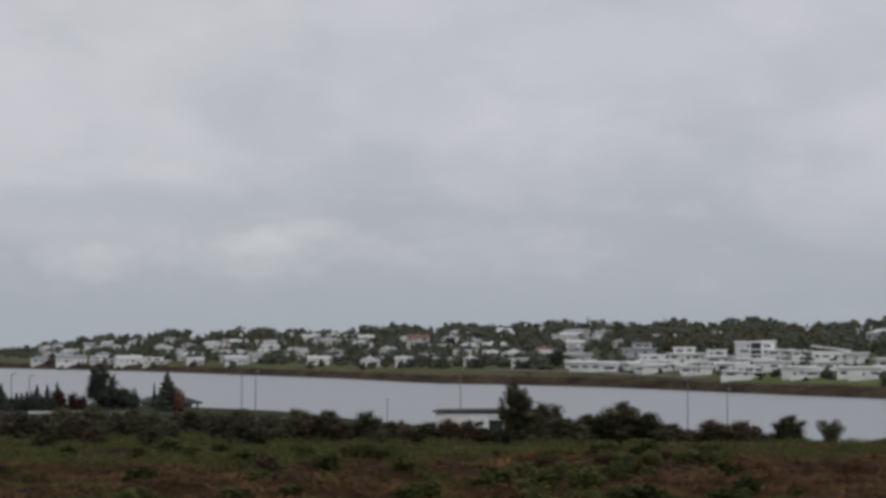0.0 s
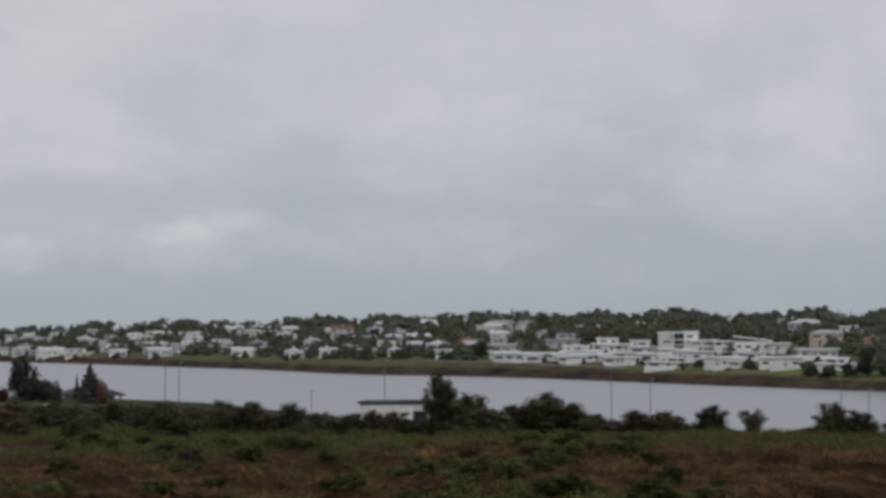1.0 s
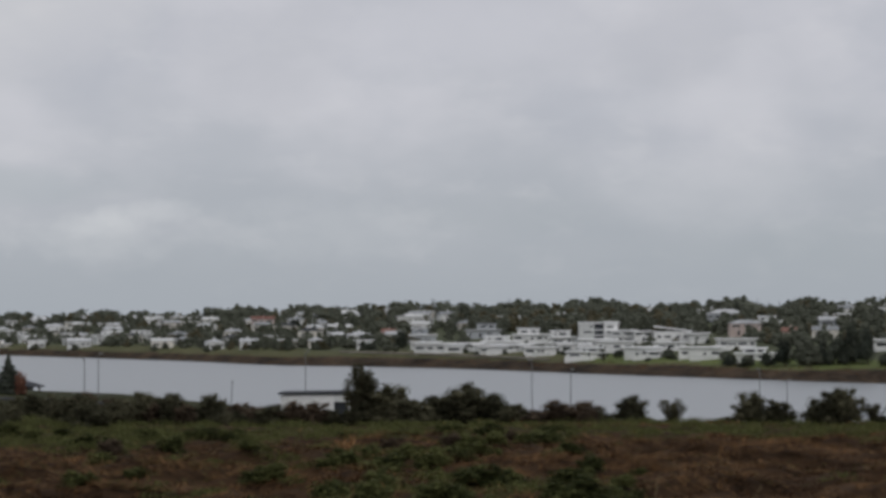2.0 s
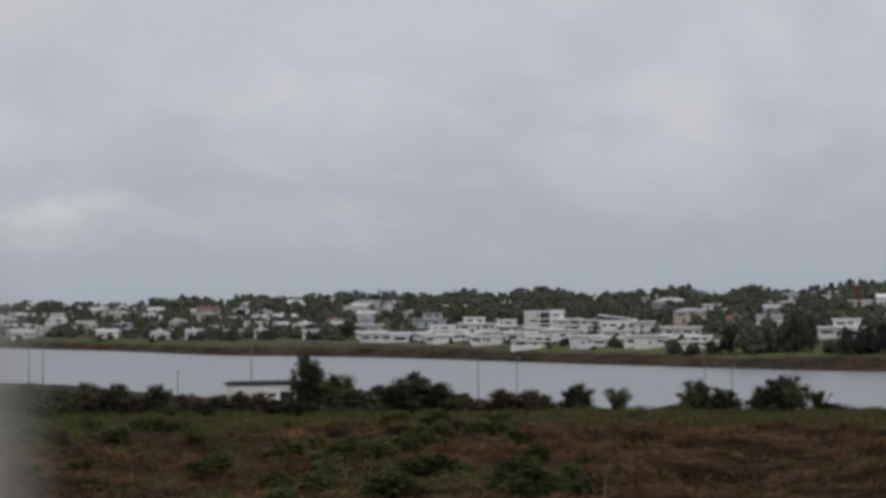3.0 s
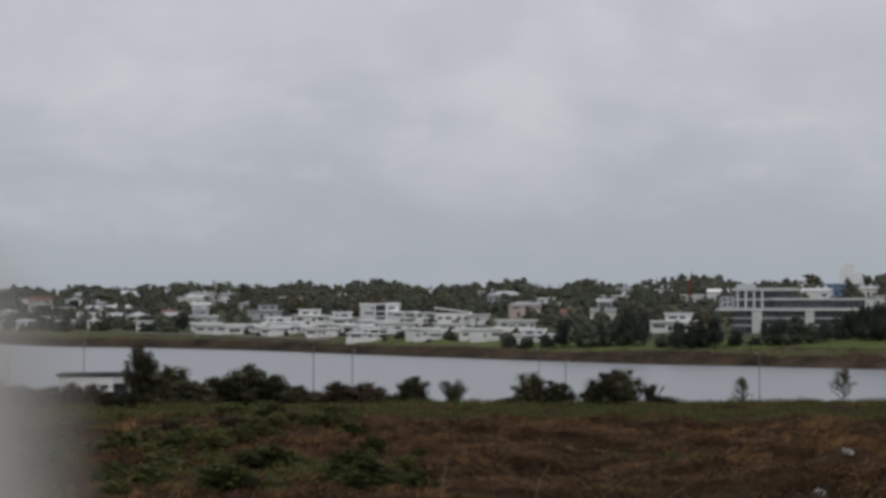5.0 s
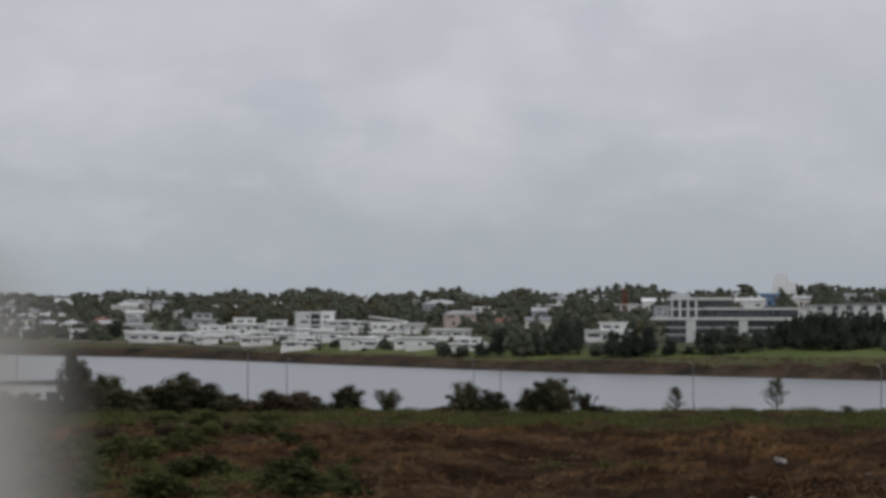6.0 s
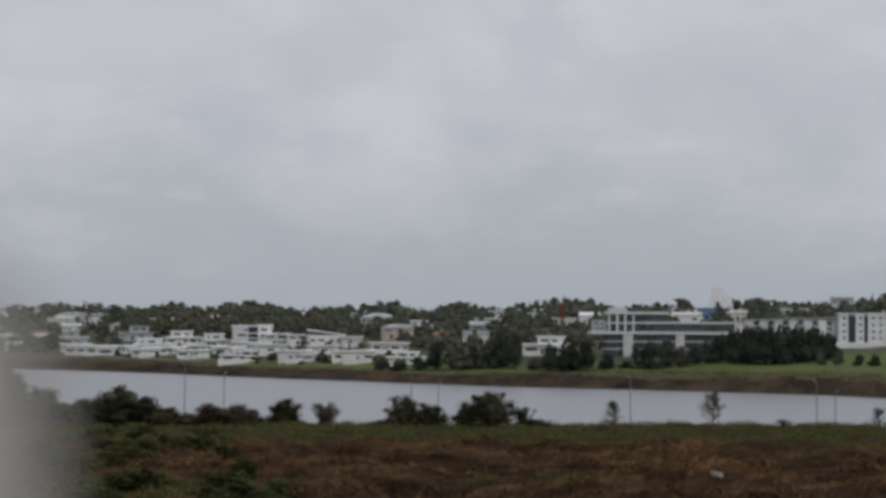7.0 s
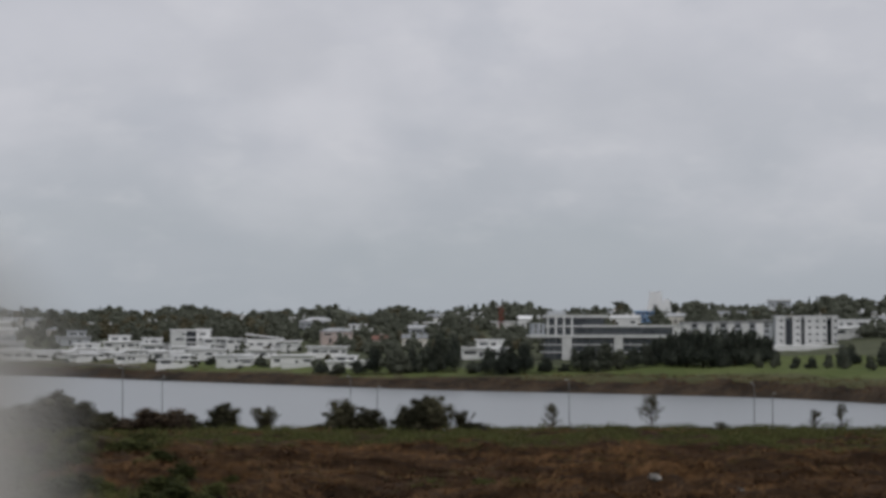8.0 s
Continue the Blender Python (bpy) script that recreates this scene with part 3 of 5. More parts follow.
def house(az, r, w, h, wall="white", roof="flat", roof_mat="fascia", turn=0.0, d=None, seed=0, bands=0.5, name="house"):
    """A detached house on the slope: walls sunk into the ground, roof, windows to the front and right side."""
    rng = random.Random(seed)
    d = d or min(max(8.0, w * 0.6), 13.0)
    ob = new(name)
    ob.matrix_basis = on_ground(az, r + d / 2, turn)
    wall_h = max(2.4, h - (0.55 if roof == "flat" else 0.9))
    if roof == "flat" and w > 11 and wall_h > 3.9:
        # an upper floor, set back over a wider ground floor
        uw, ux, low = w * rng.uniform(0.5, 0.72), rng.choice((-1, 1)) * w * rng.uniform(0.08, 0.14), wall_h * 0.52
        upper = part("upper_floor", box_mesh("upper_floor", M[wall], -uw / 2, uw / 2, -d / 2 + 2.2, d / 2, 0, wall_h - low), ob, at=pose(ux, 0, low))
        part("upper_roof", box_mesh("upper_roof", M[roof_mat], -uw / 2 - 0.6, uw / 2 + 0.6, -d / 2 + 1.3, d / 2 + 0.4, wall_h - low, wall_h - low + 0.42), upper)
        x = -uw / 2 + rng.uniform(0.8, 1.6)
        while x < uw / 2 - 2.2:
            ww = round(min(rng.choice((1.2, 2.0, 3.2)), uw / 2 - 0.6 - x), 1)
            window(upper, x + ww / 2, -d / 2 + 2.2, (wall_h - low) * 0.55, ww, 1.1)
            x += ww + rng.uniform(0.8, 2.4)
        wall_h = low
    if bands > 0.6:
        tw, tx = w * rng.uniform(0.5, 0.95), rng.uniform(-0.25, 0.25) * w
        part("terrace_wall", box_mesh("terrace_wall", M[wall], -tw / 2, tw / 2, 0, 0.25, -2.5, rng.choice((0.7, 1.0, 1.3))), ob, at=pose(tx, -d / 2 - rng.uniform(5, 9), 0))
    part("wall", box_mesh("wall", M[wall], -w / 2, w / 2, -d / 2, d / 2, -2.5, wall_h), ob)
    top = part("roof", roof_mesh(roof, w, d, M[roof_mat]), ob, at=pose(0, 0, wall_h))
    if roof != "flat" and rng.random() < 0.6:
        part("chimney", box_mesh("chimney", M[wall], -0.4, 0.4, -0.35, 0.35, 0, 2.1), top, at=pose(rng.uniform(-w / 5, w / 5), 0.6, 0.4))
    if roof == "flat" and w > 9 and rng.random() < 0.6:
        ww, x0 = w * rng.uniform(0.3, 0.45), rng.choice((-1, 1)) * w * 0.3
        wing = part("wing", box_mesh("wing", M[wall], -ww / 2, ww / 2, -4.5, 0, -2.5, 2.5), ob, at=pose(x0, -d / 2, 0))
        part("wing_roof", box_mesh("wing_roof", M[roof_mat], -ww / 2 - 0.5, ww / 2 + 0.5, -5.2, -0.95, 2.5, 2.85), wing)
        window(wing, 0, -4.5, 1.4, round(ww * 0.6, 1), 1.3)
    storeys = max(1, round(wall_h / 2.9))
    sh = wall_h / storeys
    door_x = rng.uniform(-w * 0.35, w * 0.35)
    for k in range(storeys):
        x = -w / 2 + rng.uniform(0.6, 1.4)
        zc = k * sh + sh * 0.54
        while x < w / 2 - 1.6:
            ww = rng.choice((1.2, 1.6, 2.4)) if rng.random() > bands else rng.choice((2.8, 3.6, 4.6))
            ww = min(ww, w / 2 - 0.5 - x)
            if ww < 0.8:
                break
            if not (k == 0 and abs(x + ww / 2 - door_x) < ww / 2 + 0.8):
                window(ob, x + ww / 2, -d / 2, zc, round(ww, 1), 1.2 if sh > 2.6 else 0.95)
            x += ww + rng.uniform(0.7, 2.2)
    dd = part("door", box_mesh("door", M["darkroof"], -0.5, 0.5, -0.05, 0.03, 0.0, 2.05), ob, at=pose(door_x, -d / 2, 0.05))
    part("door_frame", box_mesh("door_frame", M["fascia"], -0.62, 0.62, -0.03, 0.0, 2.05, 2.2), dd)
    storey_word = ("one", "two", "three", "four")[min(max(storeys, round(h / 2.9)), 4) - 1]
    shape = "flat" if roof == "flat" else ("gabled" if roof == "gable" else "hipped")
    tagged(ob, f"{COLOUR_WORDS[wall]} {storey_word}-storey house with {ROOF_WORDS[roof_mat]} {shape} roof", "house", "houses across the bay")
    return ob


# direction, distance, width, height of the pale flat-roofed houses above the shore
CLUSTER = (
    (4.18, 920, 22.4, 4.6), (5.79, 931, 15.1, 6.0), (6.67, 953, 16.7, 7.0), (6.17, 895, 19.4, 3.6), (7.24, 885, 14.4, 3.8),
    (7.54, 918, 12.4, 6.9), (8.94, 847, 14.9, 4.8), (9.15, 901, 10.2, 6.1), (9.79, 892, 10.4, 5.6), (11.19, 876, 8.3, 4.4),
    (8.15, 812, 15.0, 5.0), (9.69, 789, 13.9, 4.9), (11.26, 770, 15.6, 4.8), (12.80, 745, 14.5, 5.0), (12.20, 825, 14.5, 4.5),
    (5.0, 925, 12, 3.8), (5.6, 890, 13, 3.5), (6.9, 856, 13, 3.7), (7.85, 862, 13, 4.0), (10.4, 835, 12, 4.0), (3.75, 960, 13, 3.8), (8.45, 878, 15, 4.4),
)
HILL = (
    (6.03, 1078, 11.4, 4.7), (6.79, 1122, 9.1, 4.6), (11.39, 1070, 8.7, 4.2), (11.78, 1019, 10.2, 4.2), (-2.41, 1283, 21.8, 4.4),
    (-3.41, 1126, 11.3, 4.9), (-4.06, 1261, 16.0, 6.1), (-4.86, 1280, 20.1, 6.9), (-5.61, 1207, 13.0, 5.2), (-10.08, 1491, 21.0, 6.9),
    (-9.25, 1374, 15.6, 9.4), (-10.07, 1392, 19.6, 4.9), (-10.87, 1427, 13.5, 4.2), (-8.55, 1335, 16.2, 5.8), (-7.79, 1302, 15.8, 6.3),
    (0.01, 1009, 8.2, 4.9), (0.75, 1000, 6.8, 5.4), (1.29, 1042, 7.0, 7.4), (1.60, 1263, 11.9, 5.5), (2.91, 1250, 22.0, 4.6),
)
HILL_2 = (
    (3.80, 1227, 13.3, 4.2), (1.94, 1035, 11.2, 6.6), (-6.00, 1392, 18.8, 6.4), (-7.22, 1396, 11.3, 6.4), (-6.76, 1256, 10.2, 5.4),
    (-4.54, 1461, 7.9, 4.7), (-3.50, 1409, 9.5, 4.2), (-1.07, 1035, 8.4, 4.4), (-2.00, 1066, 8.6, 4.4), (2.10, 977, 7.9, 4.8),
    (14.59, 851, 10.1, 4.6), (16.26, 1014, 19.2, 5.2), (17.26, 987, 8.0, 4.8), (20.31, 981, 9.8, 4.4), (11.37, 1070, 6.9, 4.2),
)
TAKEN = []


def build_houses():
    n = 0
    for az, r, w, h in CLUSTER:
        n += 1
        house(az, r, w, h * 0.9, "white", "flat", "fascia", random.Random(n).uniform(-8, 8), seed=n, bands=0.85)
        TAKEN.append((az, r, w))
    for az, r, w, h in HILL + HILL_2:
        n += 1
        q = random.Random(n * 7)
        style = q.choice((("flat", "fascia"), ("hip", "roof"), ("gable", "roof"), ("flat", "fascia"), ("gable", "panel")))
        house(az, r, w, min(h, 4.6) if az < 3.4 else h, q.choice(("white", "white", "cream")), *style, q.uniform(-14, 14), seed=n)
        TAKEN.append((az, r, w))
    for az, r, w, h, wall, roof, rm in ((3.69, 1001, 12.4, 7.8, "grey", "flat", "fascia"), (5.35, 1011, 15.8, 7.1, "grey", "flat", "roof"),
                                       (-0.69, 1212, 13.1, 5.6, "pink", "gable", "redroof"), (2.75, 1049, 7.1, 4.5, "pink", "gable", "redroof"),
                                       (12.44, 903, 13.2, 5.9, "pink", "hip", "roof"), (14.68, 899, 7.8, 5.6, "grey", "gable", "roof"),
                                       (13.65, 856, 6.1, 4.6, "pink", "gable", "redroof"), (20.9, 985, 10.0, 5.4, "blue", "flat", "blue"), (21.35, 990, 6.0, 5.6, "white", "flat", "fascia"), (20.0, 1000, 9.0, 5.0, "cream", "hip", "roof"), (24.6, 1000, 16.0, 9.4, "grey", "flat", "fascia"), (17.7, 940, 9.0, 5.0, "white", "gable", "fascia"), (15.6, 990, 9.0, 5.4, "white", "flat", "fascia"), (16.3, 960, 12.0, 5.2, "white", "flat", "fascia"),
                                       (11.94, 1009, 16.9, 4.9, "grey", "hip", "roof"), (16.5, 772, 17.0, 6.8, "white", "flat", "fascia"),
                                       (26.56, 780, 26.0, 6.1, "white", "flat", "fascia")):
        n += 1
        house(az, r, w, h, wall, roof, rm, random.Random(n).uniform(-8, 8), seed=n)
        TAKEN.append((az, r, w))
    # the rest of the town, half hidden among the trees
    q = random.Random(5)
    tries = 0
    while tries < 1500 and len(TAKEN) < 172:
        tries += 1
        az = q.uniform(-11.3, 4.5) if q.random() < 0.80 else q.uniform(4.5, 27.5)
        s = q.uniform(66, 390) if az < 3 else q.uniform(200, 390)
        r = float(shore(az)) + s
        w = q.uniform(7, 13)
        if any(abs(a - az) * r / 57.3 < (w + ww) / 2 + 2 and abs(rr - r) < 18 for a, rr, ww in TAKEN):
            continue
        n += 1
        style = q.choice((("gable", "roof"), ("flat", "fascia"), ("hip", "roof"), ("flat", "fascia"), ("gable", "panel"), ("hip", "roof"), ("hip", "darkroof")))
        house(az, r, w, q.uniform(3.6, 5.2), q.choice(("white", "white", "cream", "white", "white")), *style, q.uniform(-25, 25), seed=n)
        TAKEN.append((az, r, w))


build_houses()


def tower_house():
    """The tallest of the pale houses: three storeys, with a dark glazed bay between two white wings."""
    ob = new("house")
    ob.matrix_basis = on_ground(8.47, 908, 3)
    part("wall", box_mesh("wall", M["white"], -8.3, -1.8, -5, 5, -2.5, 8.8), ob)
    part("wall", box_mesh("wall", M["white"], 2.4, 8.3, -5, 5, -2.5, 8.8), ob)
    part("glazed_bay", box_mesh("glazed_bay", M["glass"], -1.8, 2.4, -4.2, 5, -2.5, 8.8), ob, "dark glazed stair bay")
    part("roof", box_mesh("roof", M["fascia"], -8.6, 8.6, -5.6, 5.3, 8.8, 9.4), ob)
    for z, row in ((2.0, ((-5.2, 3.6), (5.4, 3.6))), (5.2, ((-4.6, 4.6), (4.2, 1.6))), (7.4, ((-3.0, 1.6), (5.0, 3.6)))):
        for x, w in row:
            window(ob, x, -5, z, w * 0.8, 1.1)
        part("balcony", box_mesh("balcony", M["fascia"], -2.0, 2.6, -5.4, -4.2, z - 1.6, z - 1.2), ob)
    tagged(ob, "white three-storey house with a dark glazed stair bay", "house", "houses across the bay")
    TAKEN.append((8.47, 902, 17))


def slope_house():
    """A wide white house with a shallow sloping white roof and a dark clerestory."""
    ob = new("house")
    ob.matrix_basis = on_ground(10.5, 890, -4)
    part("wall", box_mesh("wall", M["white"], -7.4, 7.4, -5, 5, -2.5, 4.4), ob)
    bm = bmesh.new()
    for v in add_box(bm, -8, 8, -5.6, 5.6, 5.6, 6.0):
        v.co.z += -0.12 * (v.co.x + 3) if v.co.x > -3 else 0.0
        v.co.z += 0.7 if v.co.x < -3 else 0.0
    part("roof", bm_mesh("roof", bm, M["fascia"]), ob)
    part("clerestory", box_mesh("clerestory", M["glass"], -7.0, 6.6, -4.7, 4.7, 4.4, 5.0), ob, "dark strip of high windows")
    for x, w in ((-5.4, 2.4), (-1.8, 3.6), (2.6, 2.4), (5.6, 1.6)):
        window(ob, x, -5, 2.2, w * 0.8, 1.1)
    tagged(ob, "white house with a shallow sloping roof and dark clerestory", "house", "houses across the bay")
    TAKEN.append((10.5, 884, 16))


def office_building():
    """A long stepped building: white slabs and piers with dark glazing between them."""
    ob = new("office_building")
    ob.matrix_basis = on_ground(19.75, 752, 6) @ Matrix.Diagonal((0.9, 1, 0.84, 1))
    g, w = M["office_glass"], M["panel"]
    part("lower_glazing", box_mesh("lower_glazing", g, -24, 22, -6, 10, -3, 8.2), ob, "dark ribbon glazing")
    for z in (1.8, 4.9):
        part("floor_slab", box_mesh("floor_slab", w, -24.4, 22.4, -6.4, 10, z, z + 0.45), ob)
    part("floor_slab", box_mesh("floor_slab", w, -30, 24, -7.2, 10, 8.2, 9.4), ob)
    for x0, x1 in ((-17.2, -13.4), (3.4, 6.8)):
        part("pier", box_mesh("pier", w, x0, x1, -7.0, -5.5, -3, 8.2), ob)
    part("upper_glazing", box_mesh("upper_glazing", g, -9, 27, -4, 10, 9.4, 12.6), ob, "dark ribbon glazing")
    part("roof_slab", box_mesh("roof_slab", w, -9.6, 31, -4.8, 10, 12.6, 13.5), ob)
    part("end_wall", box_mesh("end_wall", M["white"], 27, 30.4, -4.4, 10, 7.0, 12.6), ob)
    part("wing_glazing", box_mesh("wing_glazing", g, -23, 0, -2, 10, 9.4, 16.6), ob, "dark ribbon glazing")
    part("roof_slab", box_mesh("roof_slab", w, -23.6, 1.5, -2.8, 10, 16.6, 17.8), ob)
    part("floor_slab", box_mesh("floor_slab", w, -23.4, -9.7, -2.6, 10, 12.6, 13.3), ob)
    for x in (-22.4, -19.2, -16.0, -12.8):
        part("pier", box_mesh("pier", M["white"], x - 0.35, x + 0.35, -2.4, -1.9, 9.4, 16.6), ob)
    part("stair_tower", box_mesh("stair_tower", M["grey"], -29, -23.6, -3, 8, 9.4, 14.2), ob)
    part("roof_plant", box_mesh("roof_plant", M["grey"], -22, -15, 1, 8, 17.8, 19.4), ob)
    for x in (-27.4, -25.2):
        for z in (10.8, 12.9):
            window(ob, x, -3, z, 1.2, 1.4)
    for x in np.arange(-22.5, 22, 2.7):
        part("mullion", box_mesh("mullion", M["steel"], -0.07, 0.07, -6.08, -5.95, -1, 8.2), ob, at=pose(float(x), 0, 0))
    for x in np.arange(-7, 27, 2.7):
        part("mullion", box_mesh("mullion", M["steel"], -0.07, 0.07, -4.08, -3.95, 9.4, 12.6), ob, at=pose(float(x), 0, 0))
    tagged(ob, "long stepped office building with white slabs and dark glazing", "office building")
    TAKEN.append((19.9, 745, 56))


def apartment_block():
    """White wall strips with small windows, between dark recessed balconies, over a pale podium."""
    ob = new("apartment_building")
    ob.matrix_basis = on_ground(25.2, 764, 4) @ Matrix.Diagonal((1, 1, 0.82, 1))
    x = -11.0
    part("wall", box_mesh("wall", M["grey"], -11, 11, -3.5, 9, -3, 12.0), ob)
    for w, dark in ((3.4, 0), (2.6, 1), (3.0, 0), (1.3, 1), (3.0, 0), (2.2, 0), (2.6, 0), (1.7, 1), (2.0, 0)):
        if dark:
            part("recess", box_mesh("recess", M["glass"], x, x + w, -3.7, -3.5, -1, 11.2), ob, "dark glazed recess")
        else:
            part("wall_strip", box_mesh("wall_strip", M["panel"], x, x + w, -5.0, -3.5, -3, 12.4), ob)
            for k in range(4):
                window(ob, x + w / 2 + 0.3, -5.0, 1.9 + 2.9 * k, 1.2, 1.2)
        x += w
    part("roof", box_mesh("roof", M["fascia"], -11.4, 11.4, -5.3, 9.4, 12.4, 12.8), ob)
    part("podium", box_mesh("podium", M["white"], -12.5, 12, -22, -5, -4, 0.0), ob)
    tagged(ob, "white four-storey apartment building with dark recessed strips", "apartment building")
    ob = new("apartment_building")
    ob.matrix_basis = on_ground(23.1, 812, 4) @ Matrix.Diagonal((1, 1, 0.72, 1))
    part("wall", box_mesh("wall", M["grey"], -18, 17, -4, 9, -3, 9.6), ob)
    for i, x in enumerate((-17, -11.5, -6.0, -0.5, 5.0, 10.5)):
        part("wall_strip", box_mesh("wall_strip", M["white"], 0, 2.9, -5.0, -4, -3, 9.4), ob, at=pose(x, 0, 0))
        for k in range(3):
            window(ob, x + 4.2, -4.0, 1.9 + 2.9 * k, 2.0, 1.5)
    bm = bmesh.new()
    for v in add_box(bm, -18.5, 17.5, -5.6, 9.5, 9.6, 10.1):
        v.co.z += 0.9 if v.co.x > 0 else -0.6
    part("roof", bm_mesh("roof", bm, M["roof"]), ob)
    tagged(ob, "pale apartment building with a grey sloping roof", "apartment building")
    TAKEN.extend([(25.15, 755, 24), (23.1, 806, 38)])


def shell_church():
    """A far pale building of upright concave shells, a tall arched one and a lower one beside it."""
    ob = new("church")
    ob.matrix_basis = on_ground(21.22, 1015, 0) @ Matrix.Diagonal((1.2, 1, 1.14, 1))
    for x0, y, w, top, h in ((-0.8, 0, 11.0, 5.0, 14.0), (3.7, 1.5, 6.4, 2.4, 10.8)):
        bm = bmesh.new()
        rows = []
        for k in range(9):
            t = k / 8
            half = top / 2 + (w - top) / 2 * (1 - t) ** 1.7
            gap = 0.5 * half * max(0.0, 1 - (t / 0.62) ** 2.2) ** 0.5
            z = h * t - 1
            rows.append([[bm.verts.new((x0 + x, yy, z)) for x in (-half, -gap, gap, half)] for yy in (y, y + 5)])
        for a, b in zip(rows, rows[1:]):
            for i in (0, 2) + ((1,) if abs(a[0][1].co.x - a[0][2].co.x) < 0.01 else ()):
                bm.faces.new((a[0][i], a[0][i + 1], b[0][i + 1], b[0][i]))
                bm.faces.new((a[1][i + 1], a[1][i], b[1][i], b[1][i + 1]))
            for i in (0, 1, 2, 3):
                bm.faces.new((a[0][i], b[0][i], b[1][i], a[1][i]))
        bm.faces.new((*rows[-1][0], *reversed(rows[-1][1])))
        bmesh.ops.remove_doubles(bm, verts=bm.verts, dist=0.001)
        part("shell", bm_mesh("shell", bm, M["fascia"]), ob)
    part("nave", box_mesh("nave", M["grey"], -2.9, 1.3, 3.0, 9, -1, 9.4), ob, "grey recessed nave wall")
    tagged(ob, "pale church of concave arched shells on the far ridge", "church")


def mast():
    """A red lattice mast, as of a building crane."""
    ob = new("crane_mast")
    ob.matrix_basis = on_ground(16.95, 905, 0)
    top = 20.0 + 905 * math.tan(radians(0.60)) - float(ground(16.95, 905))
    q = 0.85
    for sx, sy in ((-1, -1), (1, -1), (1, 1), (-1, 1)):
        bm = bmesh.new()
        add_tube(bm, (sx * q, sy * q, -1), (sx * q, sy * q, top), 0.17, 0.17, 6)
        part("leg", bm_mesh("leg", bm, M["redsteel"]), ob)
    n = int(top / 1.4)
    bm = bmesh.new()
    for k in range(n):
        z0, z1 = k * 1.4, k * 1.4 + 1.4
        for a, b in (((-q, -q), (q, -q)), ((q, q), (-q, q)), ((q, -q), (q, q)), ((-q, q), (-q, -q))):
            add_tube(bm, (*a, z0), (*b, z1), 0.10, 0.10, 4)
            add_tube(bm, (*a, z1), (*b, z1), 0.10, 0.10, 4)
    part("bracing", bm_mesh("bracing", bm, M["redsteel"]), ob)
    tagged(ob, "rust-red lattice crane mast between the houses", "crane mast")


def red_board():
    ob = new("sign_board")
    ob.matrix_basis = on_ground(25.0, 905, 0)
    z = 20.0 + 905 * math.tan(radians(0.45)) - float(ground(25.0, 905))
    part("board", box_mesh("board", M["redsteel"], -1.9, 1.9, -0.2, 0.2, 0, 2.8), ob, at=pose(0, 0, z))
    part("post", box_mesh("post", M["steel"], -0.2, 0.2, -0.15, 0.15, -1, z), ob)
    tagged(ob, "plain red board on a post above the roofs", "sign")


tower_house()
slope_house()
office_building()
apartment_block()
shell_church()
mast()
red_board()


